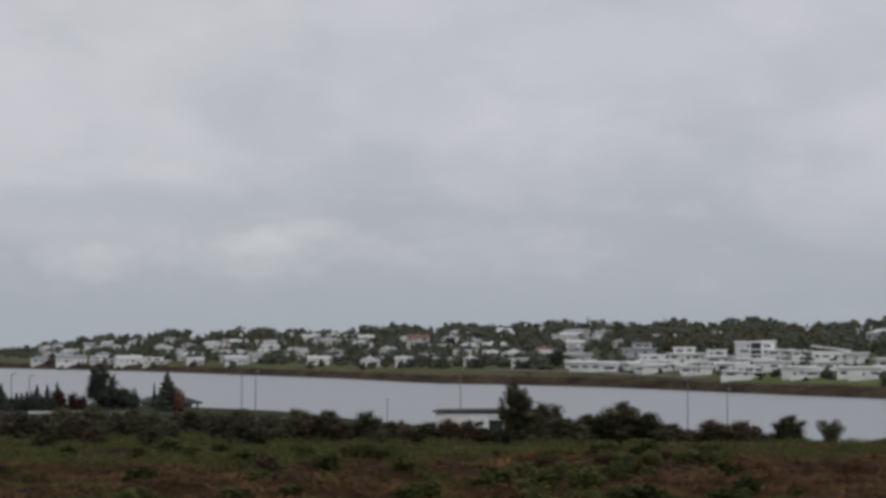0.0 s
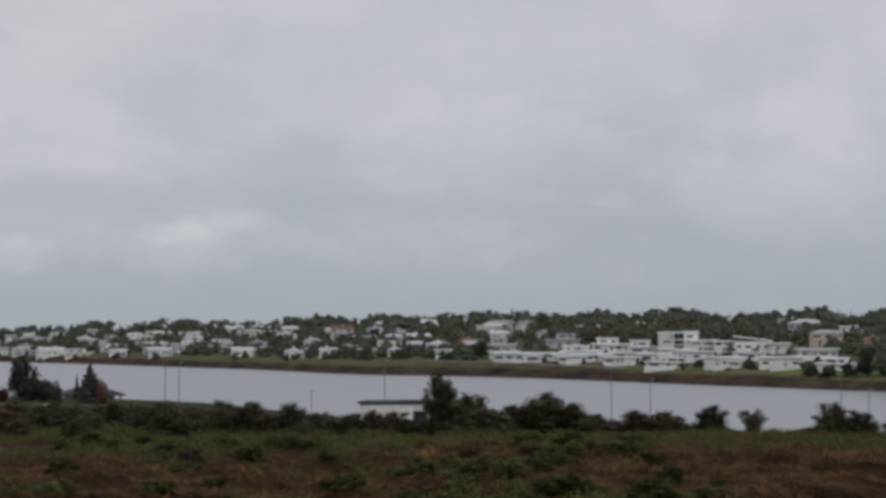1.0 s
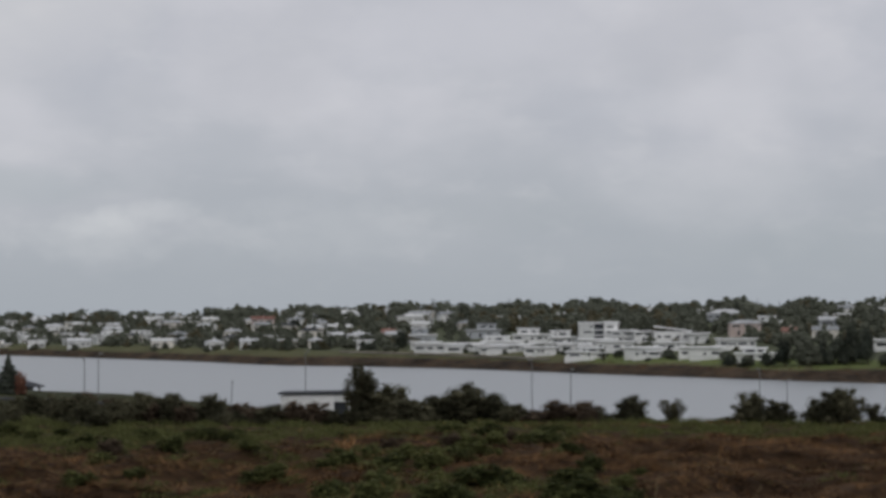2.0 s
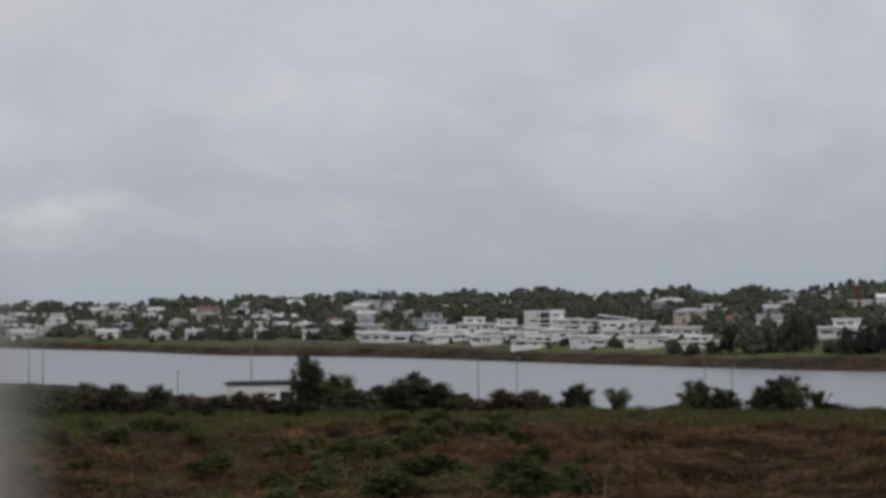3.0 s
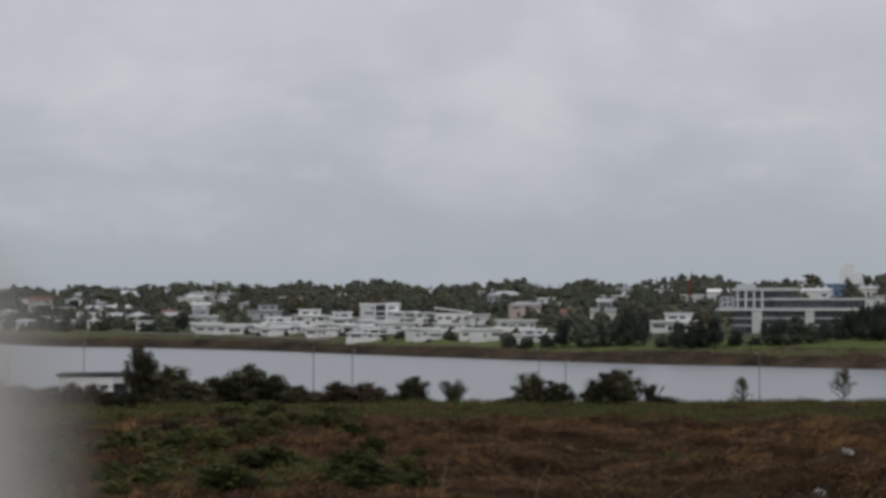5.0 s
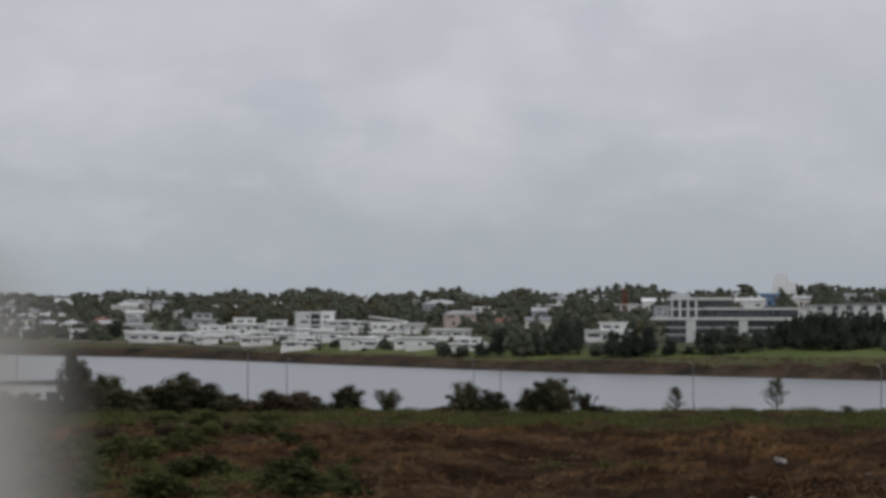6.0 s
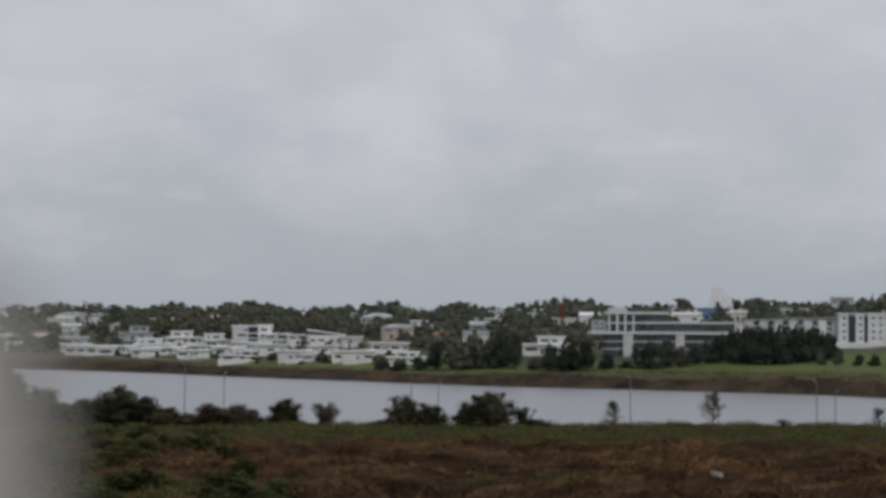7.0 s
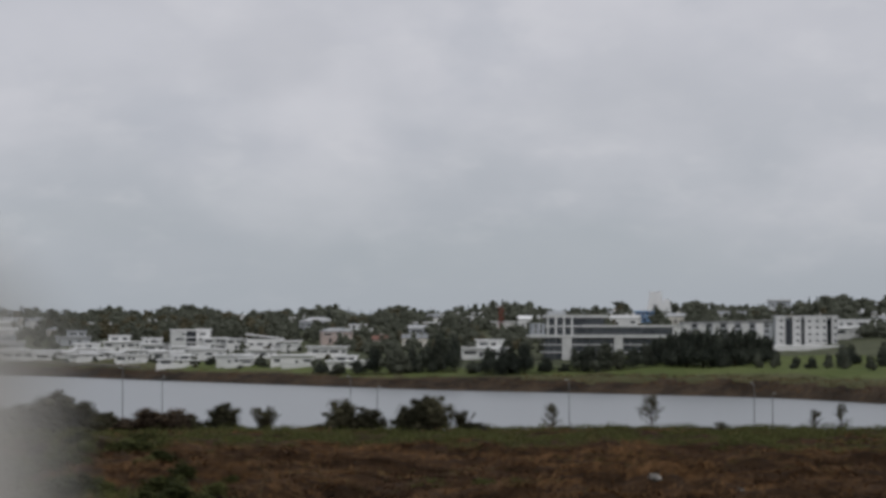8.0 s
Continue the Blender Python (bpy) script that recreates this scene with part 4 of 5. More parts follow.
# ---- trees across the bay ----
def town_trees():
    q = random.Random(11)
    spots = []
    words = dict(broad="dark green broadleaf tree among the houses", yellow="yellowing broadleaf tree among the houses",
                 conifer="dark narrow conifer among the houses", pine="tall dark tree in the dense belt above the shore")

    def put(az, r, h, w, fam=None):
        fam = fam or q.choice(("broad", "broad", "broad", "yellow", "conifer"))
        n = dict(broad=5, yellow=2, conifer=4, pine=2)[fam]
        plant(f"{fam}{q.randrange(n)}", "tree", "tree", words[fam], az, r, h, w, q.uniform(0, 360), "trees across the bay", 0.2)

    # the belt of tall trees along the shore and before the offices
    for az, s, h, w in ((12.05, 22, 4.6, 7), (12.5, 20, 5.0, 7), (13.0, 24, 5.5, 7), (13.5, 30, 9.5, 9), (13.95, 34, 10.5, 9), (14.5, 36, 9.0, 9),
                        (14.95, 40, 11.5, 9), (15.35, 42, 14.0, 9), (15.7, 40, 13.5, 8), (16.15, 34, 4.5, 7), (14.2, 30, 9.0, 9), (16.65, 28, 10.0, 9), (17.1, 30, 12.0, 10), (17.6, 30, 11.0, 9),
                        (18.2, 34, 6.0, 7), (18.7, 34, 3.2, 6), (19.05, 36, 8.0, 8), (19.35, 36, 9.8, 9), (19.75, 38, 9.8, 9), (20.15, 42, 7.0, 8), (20.55, 46, 7.5, 8), (20.9, 50, 9.0, 8)):
        put(az, float(shore(az)) + s, h, w * 1.15, "pine" if q.random() < 0.6 else "broad")
    for az, s, h, w in ((21.2, 58, 10.5, 8), (21.6, 52, 12.5, 8), (22.0, 50, 13.5, 9), (22.45, 52, 13.5, 9), (22.9, 54, 14.0, 9), (23.3, 56, 13.5, 8),
                        (23.7, 66, 12.5, 8), (24.0, 74, 10.0, 7), (26.2, 66, 8.0, 6), (27.3, 80, 8.0, 7)):
        put(az, float(shore(az)) + s, h, w * 1.3, "pine")
        put(az + 0.2, float(shore(az)) + s + 9, h * 0.92, w * 1.2, "pine")
    for az in (23.9, 24.4, 24.95, 25.35, 25.8, 26.25, 26.9):
        put(az, float(shore(az)) + 54, q.uniform(4.4, 5.2), q.uniform(3.8, 4.6), "broad")
    for az, s, h, w in ((6.9, 70, 3.5, 8), (7.6, 56, 3.0, 7), (8.6, 44, 3.6, 6), (9.05, 46, 3.6, 6), (10.35, 46, 4.5, 5), (10.45, 40, 4.0, 5), (11.9, 44, 4.2, 7), (3.1, 80, 9.0, 9), (2.6, 78, 8.0, 8)):
        put(az, float(shore(az)) + s, h, w, "broad")
    # low garden trees before the houses
    for a, rr, ww in list(TAKEN):
        west = a < 3.4
        if a > 17.5:
            continue
        for _ in range(2 if west else 1):
            h = q.uniform(3.4, 5.4) if -3.2 < a < 3.3 else q.uniform(2.6, 4.4) if west else q.uniform(1.5, 2.8)
            put(a + q.uniform(-0.55, 0.55) * ww / rr * 57.3, rr - q.uniform(5, 12), h, h * q.uniform(1.2, 2.0), "broad" if q.random() < 0.8 else "yellow")
    # over the lower slopes, one by one; the rest of the hill, thick on its crest, as one wood
    tries, single = 0, 0
    wood_v, wood_f, wood_s, base = [], [], [], 0
    shapes = []
    for kind in ("broad0", "broad1", "broad2", "broad3", "conifer0", "conifer1", "broad4", "yellow0", "yellow1"):
        me = CROWN[kind]
        co = np.empty(len(me.vertices) * 3)
        me.vertices.foreach_get("co", co)
        fs = [list(p.vertices) for p in me.polygons]
        keep = [f for k, f in enumerate(fs) if len(f) == 3 or k % 5 == 0]
        used = np.unique(np.concatenate([np.array(f) for f in keep]))
        where = np.full(len(me.vertices), -1)
        where[used] = np.arange(len(used))
        shapes.append((co.reshape(-1, 3)[used], [where[f] for f in keep], kind))
    def grow(az, r, h, w, fam):
        nonlocal base, wood_f, wood_s
        co, fs, kind = q.choice([sh for sh in shapes if sh[2].startswith(fam)])
        x, y = polar(az, r)
        t = q.uniform(0, 6.28)
        turn = np.array(((math.cos(t), math.sin(t), 0), (-math.sin(t), math.cos(t), 0), (0, 0, 1)))
        wood_v.append((co * (w, w, h)) @ turn + (x, y, float(ground(az, r)) - 0.3))
        wood_f += [(f + base).tolist() for f in fs]
        wood_s += [dict(broad=0, yellow=1, conifer=2, pine=2)[fam]] * len(fs)
        base += len(co)

    # the dense wood behind the pale houses
    for k in range(46):
        for s in (215, 260, 305):
            a2, h = 5.1 + 0.134 * k + q.uniform(-0.1, 0.1), q.uniform(6.5, 10.0)
            grow(a2, float(shore(a2)) + s + q.uniform(-14, 14), h, h * q.uniform(0.9, 1.3), q.choice(("broad", "broad", "yellow", "broad")))
    while len(spots) < 2300 and tries < 20000:
        tries += 1
        az = q.uniform(-14.2, 29.0)
        on_crest = q.random() < 0.42
        s = q.uniform(300, 430) if on_crest else q.uniform(56, 330)
        r = float(shore(az)) + s
        if not on_crest and 3.6 < az < 12.5 and s < 190 and q.random() < 0.8:
            continue
        if az > 12.3 and s < (190 if az > 23.8 else 135):
            continue
        if 20.2 < az < 21.9 and s > 250 and q.random() < 0.85:
            continue
        clash = False
        for a, rr, ww in TAKEN:
            side = abs(a - az) * r / 57.3
            if side < ww / 2 + 2.5 and rr - 2 < r < rr + 15:
                clash = True
            shy = 0.93 if 3.3 < az < 12.6 and rr - float(shore(az)) < 200 else 0.12 if -3.2 < az < 3.3 else 0.3
            if side < ww / 2 + 1 and rr - 60 < r <= rr and q.random() < shy:
                clash = True
        if clash or any(abs(a - az) * r / 57.3 < 2.5 and abs(rr - r) < 5 for a, rr in spots):
            continue
        spots.append((az, r))
        fam = q.choice(("broad", "broad", "broad", "yellow", "conifer", "broad", "broad"))
        h = q.uniform(4.8, 8.4) * (0.8 if fam == "yellow" else 1) * float(np.clip(crest(az) / 14, 0.5, 1)) * (1.25 + 0.2 * math.sin(2.3 * az + 1.6 * math.sin(0.9 * az)) if on_crest else 0.95)
        w = h * (q.uniform(0.4, 0.55) if fam == "conifer" else q.uniform(1.0, 1.6))
        if s < 130 and single < 16:
            single += 1
            put(az, r, h, w, fam)
            continue
        grow(az, r, h, w, fam)
    wood = new("woodland", mesh_from("woodland", np.concatenate(wood_v), wood_f, [M["leaf"], M["autumn"], M["needle"]], wood_s))
    tagged(wood, "mixed garden trees thick over the hill and its crest", "woodland", kind="stuff")


town_trees()


# ---- this side of the bay ----
def street_lamp(az, r, top, arm):
    ob = new("street_lamp")
    ob.matrix_basis = on_ground(az, r)
    bm = bmesh.new()
    add_tube(bm, (0, 0, -0.5), (0, 0, top), 0.07, 0.04, 8)
    part("pole", bm_mesh("pole", bm, M["steel"]), ob)
    bm = bmesh.new()
    add_tube(bm, (0, 0, top - 0.05), (arm * 0.5, 0, top + 0.10), 0.04, 0.03, 6)
    part("arm", bm_mesh("arm", bm, M["steel"]), ob)
    bm = bmesh.new()
    bmesh.ops.create_uvsphere(bm, u_segments=10, v_segments=6, radius=1, matrix=Matrix.Translation((arm * 0.6, 0, top + 0.11)) @ Matrix.Diagonal((0.22, 0.12, 0.08, 1)))
    part("lamp_head", bm_mesh("lamp_head", bm, M["lamp"]), ob, "pale lamp head")
    tagged(ob, "slim grey steel street lamp by the shore road", "street lamp", "street lamps")


for az, el, arm in ((-11.65, -0.95, 0.6), (-11.18, -1.0, 0.6), (-5.49, -1.0, -0.5), (-5.12, -0.9, 0.5), (-1.53, -1.68, 0.1), (0.47, -0.87, 0.5), (6.66, -1.12, -0.6),
                    (7.72, -1.38, 0.4), (12.83, -1.36, -0.5), (13.56, -1.65, 0.4), (18.8, -1.45, -0.6), (23.81, -1.52, -0.5), (24.3, -1.8, 0.4)):
    street_lamp(az, 250, 20 + 250 * math.tan(radians(el)) - float(ground(az, 250)), arm)


def pavilion():
    """A low flat-roofed white building, its dark roof tilted, with a dark opening and a white post."""
    ob = new("pavilion")
    ob.matrix_basis = on_ground(0.95, 240, -6)
    part("wall", box_mesh("wall", M["white"], -4.9, 1.2, 0, 6, -1, 2.9), ob)
    part("wall", box_mesh("wall", M["white"], 1.2, 4.6, 0, 6, 2.1, 2.9), ob)
    part("back_wall", box_mesh("back_wall", M["glass"], 1.2, 4.6, 0.5, 6, -1, 2.1), ob, "dark glazed front")
    part("post", box_mesh("post", M["fascia"], 2.9, 3.15, -0.05, 0.2, -1, 2.1), ob)
    bm = bmesh.new()
    for v in add_box(bm, -5.2, 5.0, -0.35, 6.3, 2.9, 3.08):
        v.co.z += 0.2 + 0.025 * min(v.co.x, 0.0)
    part("roof", bm_mesh("roof", bm, M["darkroof"]), ob, "thin dark roof")
    part("vent", box_mesh("vent", M["steel"], 2.0, 2.5, 2, 2.5, 3.2, 3.6), ob)
    part("step_wall", box_mesh("step_wall", M["fascia"], 3.4, 4.6, -1.0, -0.1, -1, 0.55), ob)
    tagged(ob, "low white pavilion with a thin dark roof behind the shrubs", "pavilion")


def hut():
    """A hut with a wide hipped dark roof on short posts."""
    ob = new("hut")
    ob.matrix_basis = on_ground(-7.5, 283, 8)
    part("wall", box_mesh("wall", M["grey"], -2.9, 2.9, -2.6, 2.6, -1, 2.35), ob)
    part("roof", roof_mesh("hip", 7.6, 6.4, M["darkroof"]), ob, at=pose(0, 0, 2.35))
    for x in (-3.6, -2.0, 2.0, 3.6):
        part("post", box_mesh("post", M["bark"], -0.1, 0.1, -0.1, 0.1, -1, 2.35), ob, at=pose(x, -3.1, 0))
    tagged(ob, "small hut with a wide dark hipped roof", "hut")


def guard_rail():
    ob = new("guard_rail")
    ob.matrix_basis = on_ground(-9.4, 214, 0)
    z0 = float(ground(-9.4, 214))
    for i, (a, b) in enumerate(((-11.2, -10.5), (-10.1, -9.7), (-9.0, -8.4), (-6.95, -6.75), (-6.1, -5.85))):
        pa, pb = polar(a, 214), polar(b, 214)
        inv = ob.matrix_basis.inverted()
        va = inv @ Vector((*pa, float(ground(a, 214)) + 0.62))
        vb = inv @ Vector((*pb, float(ground(b, 214)) + 0.62))
        bm = bmesh.new()
        side = Vector((0, 0.05, 0))
        h = Vector((0, 0, 0.11))
        vs = [bm.verts.new(p) for p in (va - side - h, va + side - h, va + side + h, va - side + h, vb - side - h, vb + side - h, vb + side + h, vb - side + h)]
        for f in ((0, 1, 2, 3), (4, 7, 6, 5), (0, 4, 5, 1), (1, 5, 6, 2), (2, 6, 7, 3), (3, 7, 4, 0)):
            bm.faces.new([vs[k] for k in f])
        part("rail", bm_mesh("rail", bm, M["panel"]), ob)
        for p in (va, vb):
            part("post", box_mesh("post", M["steel"], -0.06, 0.06, -0.06, 0.06, -1.3, 0.1), ob, at=pose(*p))
    tagged(ob, "pale steel guard rail along the shore road", "guard rail")


pavilion()
hut()
guard_rail()


def shore_trees():
    q = random.Random(21)
    for az, r, h, w, kind in ((-9.35, 245, 5.5, 5.6, "pine0"), (-9.0, 248, 4.2, 4.4, "pine1"), (-8.65, 246, 2.7, 3.4, "pine0"), (-8.42, 247, 2.6, 2.4, "pine1"), (-7.5, 246, 4.5, 5.0, "conifer1"),
                              (-7.45, 247, 3.6, 3.6, "pine1"), (-7.85, 262, 2.9, 1.0, "conifer2")):
        plant(kind, "tree", "tree", "dark spreading conifer beside the shore road", az, r, h, w, q.uniform(0, 360), "trees by the shore road")
    for i in range(20):
        az = -13.0 + 0.135 * i
        plant(f"conifer{q.randrange(4)}", "tree", "tree", "small dark conifer in a dense hedge row", az, 240 + q.uniform(-3, 3), q.choice((1.7, 1.9, 2.1, 3.1)) * q.uniform(0.9, 1.1), q.uniform(1.9, 2.6), q.uniform(0, 360), "hedge of conifers")
    for az, r, h, w in ((-10.4, 240, 2.2, 2.2), (-10.05, 241, 2.0, 2.0), (-9.8, 240, 1.6, 1.8)):
        plant(f"maroon{q.randrange(2)}", "shrub", "shrub", "maroon-leaved shrub beside the shore road", az, r, h, w, q.uniform(0, 360), "russet shrubs")
    plant("orange0", "shrub", "shrub", "orange autumn shrub in front of the hut", -7.17, 244, 2.7, 1.8, 0)


shore_trees()


def near_shrubs():
    q = random.Random(31)
    words = dict(willow="dark bushy willow shrub on the meadow edge", russet="russet-brown leafy shrub on the meadow edge",
                 sapling="thin young willow sapling with an open crown")
    rows = (
        (2.05, 94, 2.45, 1.9, "sapling"), (2.0, 94.3, 2.05, 1.15, "willow"), (2.25, 94, 1.5, 1.4, "willow"), (2.75, 94, 1.6, 2.0, "willow"), (3.4, 93, 1.1, 1.8, "willow"), (4.3, 95, 1.3, 2.4, "willow"), (4.8, 95, 1.6, 2.6, "willow"), (5.35, 95, 1.3, 2.0, "willow"),
        (6.05, 94, 0.86, 1.2, "willow"), (6.6, 94, 0.6, 1.5, "russet"), (7.35, 95, 0.95, 1.6, "russet"), (8.05, 95, 0.95, 1.7, "russet"), (9.35, 94, 1.12, 1.4, "willow"),
        (-4.08, 96, 1.36, 1.7, "willow"), (-3.31, 96, 1.26, 1.5, "willow"), (-2.07, 95, 1.3, 1.4, "willow"), (-1.2, 96, 1.0, 1.7, "russet"), (-0.4, 95, 1.02, 1.8, "willow"),
        (0.2, 95, 1.15, 1.5, "russet"), (0.7, 94, 1.12, 1.3, "russet"), (1.15, 94, 0.8, 1.2, "willow"), (1.72, 93.5, 0.75, 0.9, "willow"), (-5.3, 92, 1.0, 1.7, "willow"))
    rows_2 = (
        (10.47, 92, 1.0, 1.35, "sapling"), (12.65, 92, 1.28, 1.5, "willow"), (13.25, 92, 1.0, 1.5, "willow"), (14.55, 92, 1.32, 1.5, "willow"), (15.05, 92, 1.52, 1.5, "willow"),
        (15.85, 92, 0.75, 1.2, "sapling"), (16.1, 92, 0.35, 1.3, "willow"), (18.34, 92, 1.1, 1.0, "sapling"), (21.02, 92, 1.32, 1.1, "sapling"), (22.91, 92, 0.42, 1.2, "sapling"),
        (25.45, 92, 0.85, 0.7, "sapling"), (26.1, 92, 1.1, 0.7, "sapling"), (11.9, 92, 0.3, 0.8, "willow"))
    for az, r, h, w, fam in rows + rows_2:
        n = dict(willow=4, russet=2, sapling=3)[fam]
        which = q.randrange(n) if fam != "sapling" else 0 if az < 17 else 1 + q.randrange(2)
        plant(f"{fam}{which}", "sapling" if fam == "sapling" else "shrub", "shrub", words[fam], az, r, h * (1.0 if -1.5 < az < 1.6 else 1.2 if az > 17 else 1.14), w * (1.65 if fam == "sapling" else 1.55), q.uniform(0, 360), "shrubs on the meadow edge")
    # the thicket that runs down towards the shore road
    for k in range(76):
        west = k < 52
        az = q.uniform(-13, -2.4) if west else q.choice((q.uniform(-2.4, 0.3), q.uniform(2.2, 8.6)))
        r = q.uniform(88, 118) if west else q.uniform(93, 99)
        h = q.uniform(0.8, 1.5) if west else q.uniform(0.5, 0.85)
        plant(f"scrub{q.randrange(3)}" if q.random() < 0.85 else f"russet{q.randrange(2)}", "shrub", "shrub", "low dark shrub in the thicket below the meadow", az, r, h, h * q.uniform(1.3, 1.8),
              q.uniform(0, 360), "thicket below the meadow")
    # low heath bushes out on the meadow
    for k in range(120):
        if k < 70:
            az, r = q.uniform(-13, 5.5), q.uniform(50, 86)
        elif k < 98:
            az, r = q.uniform(0.5, 10.5), q.uniform(43, 56)
        else:
            az, r = q.uniform(4, 8.2), q.uniform(62, 84)
        h = q.uniform(0.36, 0.60) if r < 57 and 0.5 < az < 8 else q.uniform(0.28, 0.55)
        fam = "heath" if r < 60 or q.random() < 0.8 else "russet"
        plant(f"{fam}{q.randrange(3 if fam == 'heath' else 2)}", "shrub", "shrub", "low green heath bush on the meadow" if fam == "heath" else "low brown heath bush on the meadow", az, r, h, h * q.uniform(2.0, 3.4),
              q.uniform(0, 360), "heath bushes on the meadow")


near_shrubs()


# ---- the meadow ----
def meadow_noise(x, y):
    return (np.sin(0.21 * x + 1.9 * np.sin(0.13 * y + 0.6)) * np.sin(0.33 * y + 1.4 * np.sin(0.17 * x)) +
            0.6 * np.sin(0.71 * x + 1.3 * np.sin(0.5 * y)) * np.sin(0.83 * y + 0.4))


def greenness(az, r):
    """How far herbs cover the dead grass: thick on the far edge, in patches nearer by."""
    x, y = r * np.sin(np.radians(az)), r * np.cos(np.radians(az))
    edge = np.clip((r - 70) / 8, 0, 1)
    left = np.clip((7 - az) / 8, 0, 1) * 0.42
    patch = np.exp(-((az - 3.6) / 3.6) ** 2 - ((r - 50) / 5) ** 2) + np.exp(-((az - 7.5) / 2.5) ** 2 - ((r - 49) / 3.5) ** 2) * 0.8
    return edge + left + patch + 0.42 * meadow_noise(x, y) - 0.18


def scatter(n, rng, r0=37.0, r1=96.0, az0=-14.0, az1=29.5):
    r = np.sqrt(rng.uniform(r0 * r0, r1 * r1, n))
    return rng.uniform(az0, az1, n), r


def ground_xyz(az, r):
    x, y = r * np.sin(np.radians(az)), r * np.cos(np.radians(az))
    return np.stack([x, y, ground(az, r) + lie(x, y)], -1)


def blades(roots, height, width, lean, rng, comb=0.0):
    """Thin bent blades: two quads tapering to a point; comb: how far the wind has laid them one way."""
    n = len(roots)
    field = 0.5 * np.sin(0.4 * roots[:, 0] + np.sin(0.3 * roots[:, 1])) + np.pi * (np.sin(0.23 * roots[:, 0] + 0.5 * roots[:, 1]) > 0.3)
    a = np.where(rng.uniform(0, 1, n) < comb, field + rng.normal(0, 0.35, n), rng.uniform(0, 2 * np.pi, n))
    out = np.stack([np.cos(a), np.sin(a), np.zeros(n)], -1)
    side = np.stack([-np.sin(a), np.cos(a), np.zeros(n)], -1) * (width * rng.uniform(0.6, 1.4, n))[:, None]
    h = height * rng.uniform(0.5, 1.25, n)
    k = lean * rng.uniform(0.3, 1.3, n)
    mid = roots + out * (h * k * 0.35)[:, None] + np.stack([0 * h, 0 * h, h * 0.62], -1)
    tip = roots + out * (h * k)[:, None] + np.stack([0 * h, 0 * h, h * np.clip(1.05 - 0.4 * k, 0.2, 1)], -1)
    v = np.stack([roots - side, roots + side, mid + side * 0.7, mid - side * 0.7, tip], 1).reshape(-1, 3)
    i = np.arange(n)[:, None] * 5
    return v, (i + [0, 1, 2, 3]).tolist() + (i + [3, 2, 4]).tolist()


